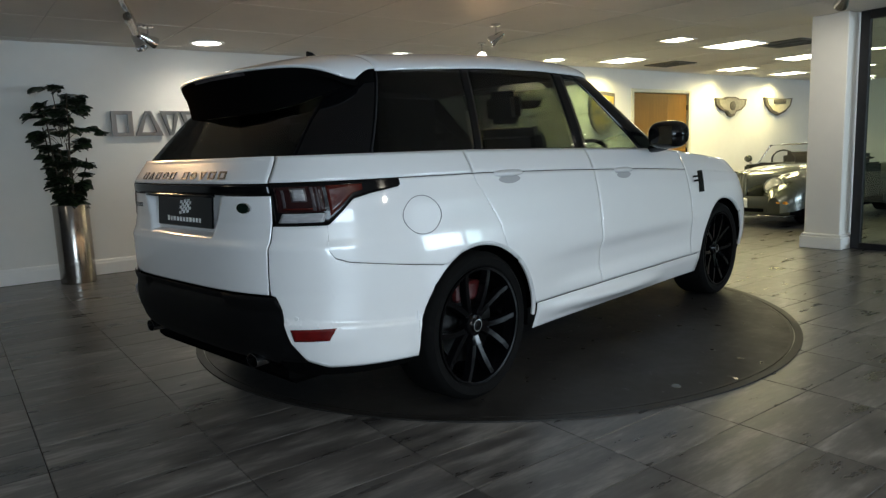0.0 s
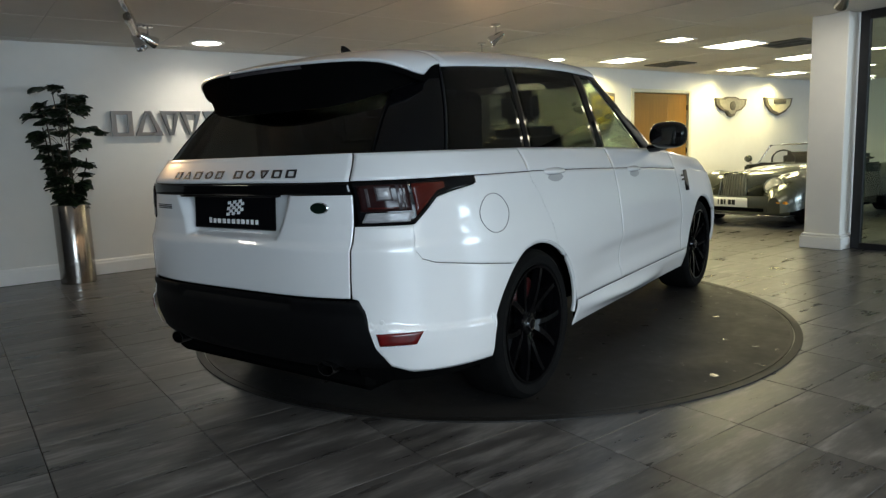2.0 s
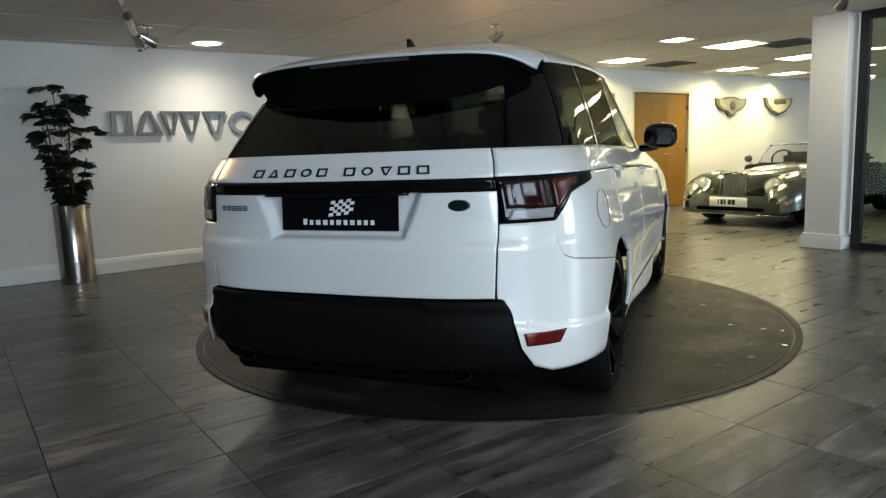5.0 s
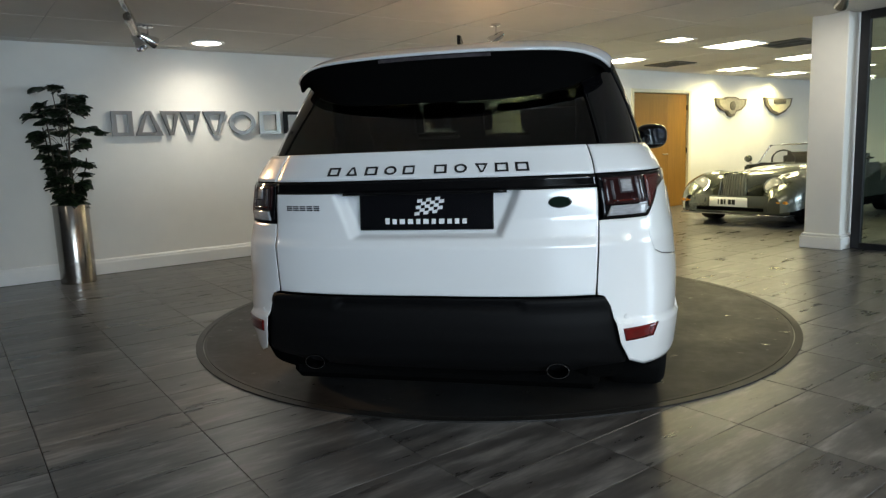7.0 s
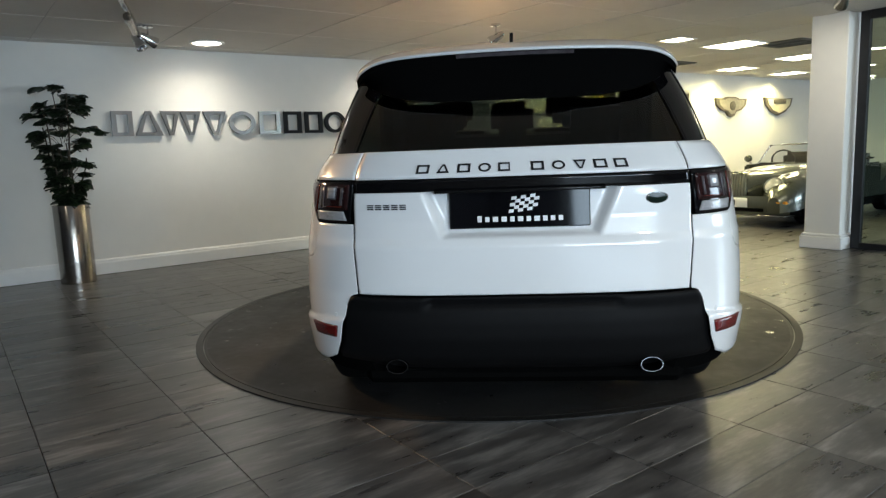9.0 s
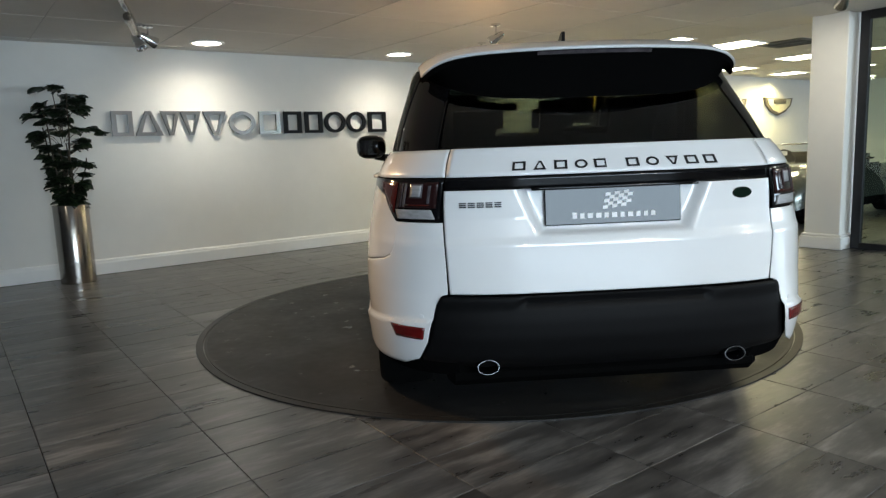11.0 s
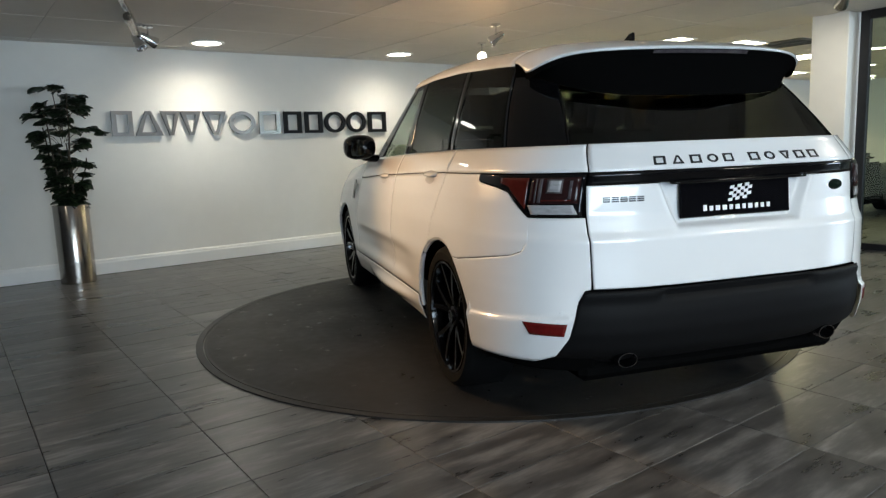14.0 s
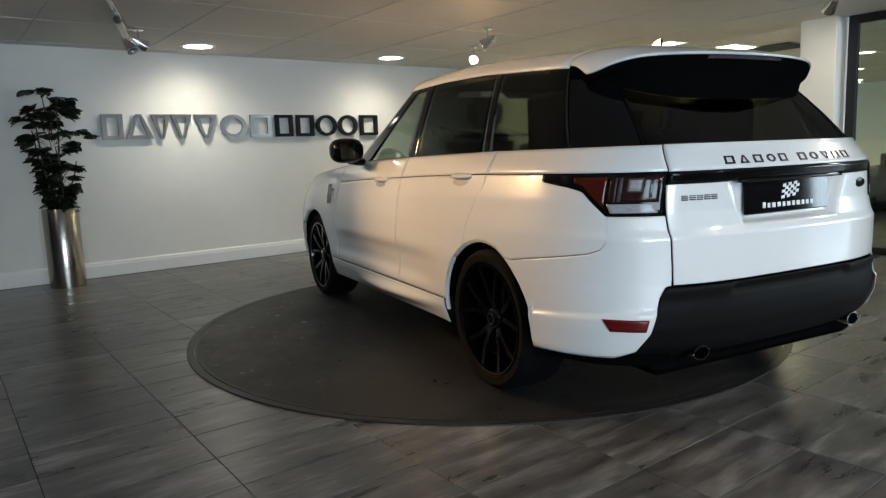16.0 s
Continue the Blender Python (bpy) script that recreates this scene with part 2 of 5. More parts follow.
# ---- builders ----
def finish(name, bm, material, smooth=0.0):
    me = bpy.data.meshes.new(name)
    bmesh.ops.recalc_face_normals(bm, faces=bm.faces)
    bm.to_mesh(me)
    bm.free()
    me.materials.append(material)
    if smooth:
        me.polygons.foreach_set("use_smooth", [True] * len(me.polygons))
        me.set_sharp_from_angle(angle=radians(smooth))
    return me


def part(name, bm, material, parent=None, label="", smooth=0.0, m=None):
    """Links a bmesh as one mesh object under a thing or a part."""
    ob = new(name, finish(name, bm, material, smooth))
    if m is not None:
        ob.matrix_basis = m
    if parent is not None:
        ob.parent = parent
    if label:
        ob["label"] = label
    return ob


def thing(name, label, category, m=None, group="", kind=""):
    ob = new(name)
    ob.empty_display_size = 0.1
    if m is not None:
        ob.matrix_basis = m
    return tagged(ob, label, category, group, kind)


def structure(name, bm, material, label="", category="", smooth=0.0):
    return tagged(part(name, bm, material, smooth=smooth), label, category, kind="structure")


def add_box(bm, x0, x1, y0, y1, z0, z1, bevel=0.0, seg=1, m=None):
    vs = [bm.verts.new(p) for p in ((x0, y0, z0), (x1, y0, z0), (x1, y1, z0), (x0, y1, z0), (x0, y0, z1), (x1, y0, z1), (x1, y1, z1), (x0, y1, z1))]
    fs = [bm.faces.new([vs[i] for i in q]) for q in ((0, 3, 2, 1), (4, 5, 6, 7), (0, 1, 5, 4), (1, 2, 6, 5), (2, 3, 7, 6), (3, 0, 4, 7))]
    if bevel:
        edges = list({e for f in fs for e in f.edges})
        made = bmesh.ops.bevel(bm, geom=edges, offset=bevel, segments=seg, affect="EDGES")
        vs = list({v for f in made["faces"] for v in f.verts} | {v for v in vs if v.is_valid})
    if m is not None:
        bmesh.ops.transform(bm, matrix=m, verts=[v for v in vs if v.is_valid])
    return bm


def box(*a, **k):
    return add_box(bmesh.new(), *a, **k)


def add_lathe(bm, profile, seg=32, m=None, close=True):
    """Turns (radius, height) pairs round the z axis."""
    rings = []
    for r, z in profile:
        if r < 1e-6:
            rings.append([bm.verts.new((0, 0, z))])
        else:
            rings.append([bm.verts.new((r * cos(2 * pi * i / seg), r * sin(2 * pi * i / seg), z)) for i in range(seg)])
    for a, b in zip(rings, rings[1:]):
        for i in range(seg):
            j = (i + 1) % seg
            if len(a) == 1 and len(b) == 1:
                continue
            if len(a) == 1:
                bm.faces.new((a[0], b[i], b[j]))
            elif len(b) == 1:
                bm.faces.new((a[i], a[j], b[0]))
            else:
                bm.faces.new((a[i], a[j], b[j], b[i]))
    if m is not None:
        bmesh.ops.transform(bm, matrix=m, verts=[v for r in rings for v in r])
    return bm


def lathe(profile, seg=32, m=None):
    return add_lathe(bmesh.new(), profile, seg, m)


def add_tube(bm, pts, radius, seg=8, taper=1.0):
    pts = [Vector(p) for p in pts]
    rings = []
    for i, p in enumerate(pts):
        way = (pts[min(i + 1, len(pts) - 1)] - pts[max(i - 1, 0)]).normalized()
        side = way.orthogonal().normalized()
        up = way.cross(side)
        r = radius * (1 + (taper - 1) * i / max(1, len(pts) - 1))
        rings.append([bm.verts.new(p + (side * cos(2 * pi * k / seg) + up * sin(2 * pi * k / seg)) * r) for k in range(seg)])
    for a, b in zip(rings, rings[1:]):
        for k in range(seg):
            bm.faces.new((a[k], a[(k + 1) % seg], b[(k + 1) % seg], b[k]))
    bm.faces.new(rings[0][::-1]), bm.faces.new(rings[-1])
    return bm


def tube(pts, radius, seg=8, taper=1.0):
    return add_tube(bmesh.new(), pts, radius, seg, taper)


def add_grid(bm, f, nu, nv):
    """A sheet through f(u, v), u and v from 0 to 1."""
    vs = [[bm.verts.new(f(i / nu, j / nv)) for j in range(nv + 1)] for i in range(nu + 1)]
    for i in range(nu):
        for j in range(nv):
            q = []
            for v in (vs[i][j], vs[i + 1][j], vs[i + 1][j + 1], vs[i][j + 1]):
                if not any((v.co - w.co).length < 1e-5 for w in q):
                    q.append(v)
            if len(q) > 2:
                bm.faces.new(q)
    return bm


def sheet(f, nu, nv):
    return add_grid(bmesh.new(), f, nu, nv)


def add_prism(bm, outline, y0, y1, holes=()):
    """A flat outline in x and z, drawn out from y0 to y1."""
    a = [bm.verts.new((x, y0, z)) for x, z in outline]
    b = [bm.verts.new((x, y1, z)) for x, z in outline]
    bm.faces.new(a), bm.faces.new(b[::-1])
    for i in range(len(a)):
        j = (i + 1) % len(a)
        bm.faces.new((a[i], a[j], b[j], b[i]))
    return bm


def thick(ob, depth, offset=0.0):
    md = ob.modifiers.new("thickness", "SOLIDIFY")
    md.thickness, md.offset = depth, offset
    return ob


# ---- the room ----
RIGHT_Y, STEP_X = 3.92, 3.4
structure("floor", box(ROOM_X0, ROOM_X1, ROOM_Y0, WALL_Y + 0.2, -0.20, -0.006), GROUT, "dark grey grout bed under the showroom tiles", "floor")

structure("wall_north", box(ROOM_X0, STEP_X, WALL_Y, WALL_Y + 0.2, 0, CEIL), PLASTER, "white painted plaster wall washed by ceiling lamps", "wall")
nb = box(STEP_X, 6.64, RIGHT_Y, WALL_Y + 0.2, 0, CEIL)
add_box(nb, 8.40, ROOM_X1, RIGHT_Y, WALL_Y + 0.2, 0, CEIL)
add_box(nb, 6.64, 8.40, RIGHT_Y, WALL_Y + 0.2, 2.17, CEIL)
add_box(nb, 6.64, 8.40, RIGHT_Y + 0.25, WALL_Y + 0.2, 0, 2.17)
structure("wall_north_step", nb, PLASTER, "white plaster wall in warm yellow light", "wall")
structure("wall_east", box(ROOM_X1, ROOM_X1 + 0.2, ROOM_Y0, WALL_Y + 0.2, 0, CEIL), PLASTER, "white plaster end wall", "wall")
# colour of the unseen walls, chosen dark so glass and paint reflect less
DARK_WALL = mat("dark_unseen_wall", (0.07, 0.07, 0.075), 0.7, vary=0.1, scale=2, coords="Position")
structure("wall_west", box(ROOM_X0 - 0.2, ROOM_X0, ROOM_Y0, WALL_Y + 0.2, 0, CEIL), DARK_WALL, "unseen side wall, dark grey to keep reflections dark", "wall")
sb = box(ROOM_X0, WINDOWS[0][0], ROOM_Y0 - 0.2, ROOM_Y0, 0, CEIL)
for (a, b), nxt in zip(WINDOWS, [w[0] for w in WINDOWS[1:]] + [ROOM_X1]):
    add_box(sb, b, nxt, ROOM_Y0 - 0.2, ROOM_Y0, 0, CEIL)
    add_box(sb, a, b, ROOM_Y0 - 0.2, ROOM_Y0, 2.4, CEIL)
    add_box(sb, a, b, ROOM_Y0 - 0.2, ROOM_Y0, 0, 0.75)
structure("wall_south", sb, DARK_WALL, "unseen wall with two shop windows, dark grey to keep reflections dark", "wall")
for i, (a, b) in enumerate(WINDOWS):
    w = thing("window_%d" % (i + 1), "large shop window in a dark frame", "window", kind="structure")
    for x0, x1, z0, z1 in ((a, b, 0.75, 0.81), (a, b, 2.34, 2.4), (a, a + 0.06, 0.81, 2.34), (b - 0.06, b, 0.81, 2.34)):
        part("window_frame", box(x0, x1, ROOM_Y0 - 0.14, ROOM_Y0 - 0.06, z0, z1), DARK_METAL, w)
    p = part("pane", box(a + 0.06, b - 0.06, ROOM_Y0 - 0.105, ROOM_Y0 - 0.095, 0.81, 2.34), CLEAR, w)
    p.visible_shadow = False
structure("ground", box(-60, 60, -60, ROOM_Y0 - 0.2, -0.3, -0.02), mat("asphalt", (0.05, 0.05, 0.05), 0.9, vary=0.2, scale=6), "dark asphalt forecourt outside the windows", "ground")

cb = box(ROOM_X0, ROOM_X1, ROOM_Y0, WALL_Y + 0.2, CEIL, CEIL + 0.2)
structure("ceiling", cb, CEILING, "pale grey suspended board ceiling", "ceiling")
jb = bmesh.new()
for k in range(-6, 12):
    x = 0.06 + 1.2 * k
    add_box(jb, x - 0.004, x + 0.004, ROOM_Y0, WALL_Y if x < STEP_X else RIGHT_Y, CEIL - 0.004, CEIL + 0.01)
for k in range(-7, 4):
    y = 0.62 + 1.2 * k
    add_box(jb, ROOM_X0, ROOM_X1, y - 0.003, y + 0.003, CEIL - 0.003, CEIL + 0.01)
structure("ceiling_joint", jb, SEAM, "thin joints between ceiling boards", "trim")


def skirting(name, x0, x1, y):
    bm = bmesh.new()
    section = ((0, 0), (-0.022, 0), (-0.022, 0.125), (-0.017, 0.140), (-0.017, 0.150), (-0.009, 0.166), (0, 0.170))
    a = [bm.verts.new((x0, y + p, z)) for p, z in section]
    b = [bm.verts.new((x1, y + p, z)) for p, z in section]
    for i in range(len(a) - 1):
        bm.faces.new((a[i], a[i + 1], b[i + 1], b[i]))
    bm.faces.new(a), bm.faces.new(b[::-1]), bm.faces.new((a[0], b[0], b[-1], a[-1]))
    return structure(name, bm, GLOSS_WHITE, "white gloss moulded skirting board", "baseboard")


skirting("baseboard", ROOM_X0, STEP_X, WALL_Y)
skirting("baseboard_step", STEP_X, 6.56, RIGHT_Y)
skirting("baseboard_end", 8.48, ROOM_X1, RIGHT_Y)

# column, with its own skirting, and the glass screen beside it
colb = box(4.49, 4.91, -0.53, -0.155, 0, CEIL, bevel=0.008)
column = thing("column", "square white plastered column with a white skirting", "column", kind="structure")
part("shaft", colb, PLASTER, column)
sk = bmesh.new()
add_box(sk, 4.455, 4.945, -0.565, -0.12, 0, 0.135, bevel=0.008)
add_box(sk, 4.468, 4.932, -0.552, -0.133, 0.135, 0.165, bevel=0.008)
part("skirting", sk, GLOSS_WHITE, column)

screen = thing("glass_screen", "dark-framed full-height glass screen beside the column", "glass partition", kind="structure")
GX = 4.66
for y0, y1, z0, z1 in ((-0.66, -0.57, 0.0, CEIL), (-5.2, -0.66, 0.0, 0.07), (-5.2, -0.66, CEIL - 0.09, CEIL), (-2.33, -2.27, 0.07, CEIL - 0.09), (-5.26, -5.2, 0, CEIL)):
    part("screen_frame", box(GX, GX + 0.07, y0, y1, z0, z1, bevel=0.004), DARK_METAL, screen)
for y0, y1 in ((-2.27, -0.66), (-5.2, -2.33)):
    part("pane", box(GX + 0.03, GX + 0.04, y0, y1, 0.07, CEIL - 0.09), SCREEN_GLASS, screen).visible_shadow = False

# ---- turntable ----
TURN = []


def annulus(r0, r1, z0, z1, seg=128):
    bm = bmesh.new()
    pr = ((r0, z0), (r1, z0), (r1, z1), (r0, z1))
    rings = [[bm.verts.new((r * cos(2 * pi * i / seg), r * sin(2 * pi * i / seg), z)) for i in range(seg)] for r, z in pr]
    for k in range(4):
        a, b = rings[k], rings[(k + 1) % 4]
        for i in range(seg):
            j = (i + 1) % seg
            bm.faces.new((a[i], a[j], b[j], b[i]))
    return bm


turntable = thing("turntable", "round dark grey vinyl display turntable set in the floor", "turntable")
part("disc", lathe([(0, -0.004), (2.045, -0.004), (2.045, 0.006), (0, 0.006)], 128), DISC, turntable)
part("edge_band", annulus(2.028, 2.046, 0.0055, 0.0075), RIM, turntable, "worn black edge band")
ring = structure("turntable_rim", annulus(2.053, 2.097, -0.005, 0.008), RIM, "black metal ring round the turntable", "trim")

# ---- double door ----
door = thing("door_1", "closed oak-veneered double door in an ivory frame", "door", kind="structure")
DY = RIGHT_Y
for x0, x1 in ((6.72, 7.741), (7.744, 8.33)):
    leaf = part("leaf", box(x0, x1, DY + 0.03, DY + 0.075, 0.008, 2.105, bevel=0.003), OAK, door)
for x0, x1, z0, z1 in ((6.64, 6.715, 0, 2.17), (8.335, 8.41, 0, 2.17), (6.715, 8.335, 2.11, 2.17)):
    part("door_frame", box(x0, x1, DY - 0.018, DY + 0.10, z0, z1, bevel=0.004), IVORY, door)
hb = tube([(7.66, DY + 0.03, 1.0), (7.66, DY - 0.03, 1.0), (7.50, DY - 0.035, 1.0)], 0.015)
part("door_handle", hb, CHROME, door, "steel lever handle")
for z in (0.25, 1.05, 1.85):
    part("hinge", box(8.318, 8.342, DY + 0.012, DY + 0.032, z - 0.05, z + 0.05), DARK_METAL, door)

# ---- wall shields: plain shapes in place of marque badges ----
def shield(x, z, w, h, kind, material, inner, label):
    ob = thing("wall_shield", label, "wall shield", pose(x, RIGHT_Y - 0.002, z), group="shields on the long wall")
    if kind == "crest":
        out = [(-0.5, 0.5), (0.0, 0.55), (0.5, 0.5), (0.5, 0.0), (0.40, -0.28), (0.22, -0.46), (0, -0.55), (-0.22, -0.46), (-0.40, -0.28), (-0.5, 0.0)]
    elif kind == "wings":
        out = [(-0.5, 0.42), (-0.25, 0.40), (-0.15, 0.5), (0.15, 0.5), (0.25, 0.40), (0.5, 0.42), (0.47, 0.1), (0.32, -0.15), (0.16, -0.22), (0.10, -0.42), (0, -0.5), (-0.10, -0.42), (-0.16, -0.22), (-0.32, -0.15), (-0.47, 0.1)]
    else:
        out = [(-0.5, 0.45), (-0.2, 0.40), (0.2, 0.40), (0.5, 0.45), (0.44, 0.05), (0.26, -0.28), (0, -0.5), (-0.26, -0.28), (-0.44, 0.05)]
    part("backing", add_prism(bmesh.new(), [(a * w, b * h) for a, b in out], -0.05, 0.0), material, ob)
    part("field", add_prism(bmesh.new(), [(a * w * 0.84, b * h * 0.80 + 0.01) for a, b in out], -0.062, -0.048), inner, ob)
    return ob


s = shield(5.84, 1.74, 0.62, 0.66, "crest", SHIELD_DARK, SHIELD_GOLD, "gold and dark enamel crest shield on the wall")
for k, (a, b, c, d) in enumerate(((-0.2, 0.2, 0.14, 0.2), (-0.22, -0.02, -0.02, 0.06), (0.04, 0.22, -0.10, -0.02), (-0.10, 0.12, -0.24, -0.18))):
    part("crest_band", box(a, b, -0.07, -0.06, c, d), SHIELD_DARK, s)
s = shield(9.74, 1.87, 1.10, 0.40, "wings", SHIELD_DARK, mat("grey_wing", (0.34, 0.31, 0.24), 0.5, vary=0.25, scale=16), "grey winged shield on the wall")
part("roundel", lathe([(0, 0), (0.09, 0), (0.09, 0.02), (0, 0.03)], 24, pose(0, -0.06, 0.02, 90)), SHIELD_DARK, s)
s = shield(11.58, 1.90, 1.16, 0.40, "plain", SHIELD_DARK, SHIELD_LIGHT, "pale winged shield with a bronze bar on the wall")
part("name_bar", box(-0.24, 0.26, -0.075, -0.06, 0.05, 0.13, bevel=0.004), SHIELD_DARK, s)

def outline_of(kind, w, h, stroke):
    """A plain closed shape about its middle; a stroke under 1 gives its inner edge."""
    if kind == "ring":
        out = [(w / 2 * cos(2 * pi * i / 28), h / 2 * sin(2 * pi * i / 28)) for i in range(28)]
    elif kind == "wedge":
        out = [(-w / 2, -h / 2), (w / 2, -h / 2), (w * 0.10, h / 2), (-w * 0.10, h / 2)]
    elif kind == "drop":
        out = [(-w * 0.10, -h / 2), (w * 0.10, -h / 2), (w / 2, h / 2), (-w / 2, h / 2)]
    else:
        out = [(-w / 2, -h / 2), (w / 2, -h / 2), (w / 2, h / 2), (-w / 2, h / 2)]
    if stroke < 1:
        fx, fz = 1 - 2 * stroke / w, 1 - 1.5 * stroke / h
        if kind in ("wedge", "drop"):
            fx *= 0.80
        out = [(x * fx, z * fz) for x, z in out]
    return out


# ---- raised sign: one plain shape for each character, none of them lettered ----
sign = thing("wall_sign", "raised sign of brushed steel and black acrylic shapes", "wall sign", pose(0, WALL_Y - 0.004, 1.515))
SH = 0.275


def sign_shape(kind, x0, x1, material):
    """An upright shape with an open middle, proud of the wall on hidden pins."""
    bm = bmesh.new()
    y0, y1 = -0.045, -0.012
    xm, w = (x0 + x1) / 2, x1 - x0
    rings = [[bm.verts.new((xm + x, y, SH / 2 + z)) for x, z in outline_of(kind, w, SH, st)] for y in (y0, y1) for st in (1.0, 0.052)]
    n = len(rings[0])
    for a, b in ((0, 1), (1, 3), (3, 2), (2, 0)):
        for i in range(n):
            j = (i + 1) % n
            bm.faces.new((rings[a][i], rings[a][j], rings[b][j], rings[b][i]))
    return part("sign_shape", bm, material, sign)


for kind, x0, x1, m_ in (("frame", -1.64, -1.42, SATIN), ("wedge", -1.40, -1.10, SATIN), ("drop", -1.12, -0.90, SATIN), ("drop", -0.90, -0.66, SATIN), ("drop", -0.64, -0.36, SATIN), ("ring", -0.33, 0.0, SATIN), ("frame", 0.05, 0.325, SATIN),
                         ("frame", 0.38, 0.62, BLACK_LETTER), ("frame", 0.67, 0.92, BLACK_LETTER), ("ring", 0.95, 1.26, BLACK_LETTER), ("ring", 1.28, 1.58, BLACK_LETTER), ("frame", 1.62, 1.90, BLACK_LETTER)):
    sign_shape(kind, x0, x1, m_)

# ---- plant in a steel pot ----
POT = Vector((-2.17, 4.12, 0))
pot = thing("plant_pot", "tall cylindrical brushed steel planter on the tiled floor", "planter", pose(*POT))
part("cylinder", lathe([(0, 0), (0.165, 0), (0.17, 0.004), (0.17, 0.806), (0.168, 0.81), (0.160, 0.81), (0.158, 0.80), (0.158, 0.72), (0, 0.72)], 48), STEEL, pot, smooth=40)
part("soil", lathe([(0, 0.725), (0.08, 0.75), (0.155, 0.735), (0.155, 0.722), (0, 0.722)], 24), SOIL, pot)
plant = thing("potted_plant", "dark green leafy indoor plant with layered fronds", "plant", pose(POT.x, POT.y, 0.74))
rng = random.Random(5)
stems = bmesh.new()
clumps = []
for k in range(5):
    a = 2 * pi * k / 5
    top = 0.55 + 0.16 * k
    lean = Vector((0.05 * cos(a), 0.05 * sin(a), 0))
    pts = [Vector((0.05 * cos(a), 0.05 * sin(a), 0)) + lean * (i * 0.5) + Vector((rng.uniform(-.01, .01), rng.uniform(-.01, .01), top * i / 6)) for i in range(7)]
    add_tube(stems, pts, 0.011, 6, 0.5)
for k in range(70):
    z = 0.08 + 1.08 * (k / 70) ** 1.25 + rng.uniform(-.03, .03)
    f = z / 1.2
    reach = (0.04 + 0.19 * min(1, f * 1.35)) * rng.uniform(0.45, 1.25) * (1.0 if z < 0.95 else 0.62)
    a = rng.uniform(0, 2 * pi)
    tip = Vector((reach * cos(a), reach * sin(a) * 0.55 - 0.02, z + rng.uniform(0.0, 0.06)))
    add_tube(stems, [Vector((0.03 * cos(a), 0.03 * sin(a), max(0.0, z - 0.10))), Vector((0.5 * tip.x, 0.5 * tip.y, z - 0.02)), tip], 0.004, 5, 0.6)
    clumps.append((tip, a))
clumps += [(Vector((-0.05, 0, 1.26)), 0.2), (Vector((0.02, 0.02, 1.25)), 2.6), (Vector((-0.13, 0, 1.24)), 3.2), (Vector((-0.24, 0, 0.98)), 3.1), (Vector((0.33, -0.03, 0.80)), 0.1), (Vector((0.20, 0, 1.06)), 0.4), (Vector((0.13, 0, 1.12)), 0.9)]
add_tube(stems, [(0.0, 0, 0.75), (-0.03, 0, 1.05), (-0.05, 0, 1.26)], 0.006, 6, 0.6)
part("stem", stems, STEM, plant)
lv = bmesh.new()


def leaf(bm, base, yaw, pitch, roll, length, width):
    m = Matrix.Translation(base) @ pose(0, 0, 0, 0, 0, math.degrees(yaw)) @ pose(0, 0, 0, 0, -math.degrees(pitch)) @ pose(0, 0, 0, math.degrees(roll))
    rows = []
    for i in range(5):
        t = i / 4
        w = width * (0.12, 0.95, 1.0, 0.80, 0.10)[i] * 0.5
        droop = -0.22 * length * t * t
        rows.append([bm.verts.new(m @ Vector((t * length, s_ * w, droop + (0.10 * width if s_ else 0)))) for s_ in (-1, 0, 1)])
    for a, b in zip(rows, rows[1:]):
        bm.faces.new((a[0], b[0], b[1], a[1])), bm.faces.new((a[1], b[1], b[2], a[2]))


for tip, a in clumps:
    for j in range(rng.randint(6, 9)):
        yaw = a + rng.uniform(-1.5, 1.5)
        leaf(lv, tip + Vector((rng.uniform(-.03, .03), rng.uniform(-.03, .03), rng.uniform(-.015, .015))), yaw, rng.uniform(-0.35, 0.25), rng.uniform(-.5, .5), rng.uniform(0.09, 0.15), rng.uniform(0.075, 0.12))
part("foliage", lv, LEAF, plant, "dark glossy leaves", smooth=60)

# ---- ceiling fittings ----
for x, y, tone in DOWNLIGHTS:
    d = thing("downlight", "round recessed ceiling downlight, lit", "ceiling light", pose(x, y, CEIL), group="recessed downlights")
    part("bezel", annulus(0.150, 0.185, -0.010, 0.0, 32), GLOSS_WHITE, d)
    part("diffuser", lathe([(0, -0.008), (0.145, -0.006), (0.150, -0.001), (0, -0.001)], 32), GLOW_NEUTRAL if tone == NEUTRAL else GLOW_YELLOW, d)
for x, y, size in PANELS:
    d = thing("ceiling_panel_light", "square recessed ceiling light, lit", "ceiling light", pose(x, y, CEIL), group="square ceiling lights")
    h = size / 2
    for x0, x1, y0, y1 in ((-h - .03, h + .03, -h - .03, -h), (-h - .03, h + .03, h, h + .03), (-h - .03, -h, -h, h), (h, h + .03, -h, h)):
        part("frame", box(x0, x1, y0, y1, -0.012, 0.0), GLOSS_WHITE, d)
    part("diffuser", box(-h, h, -h, h, -0.008, -0.001), GLOW_YELLOW, d)
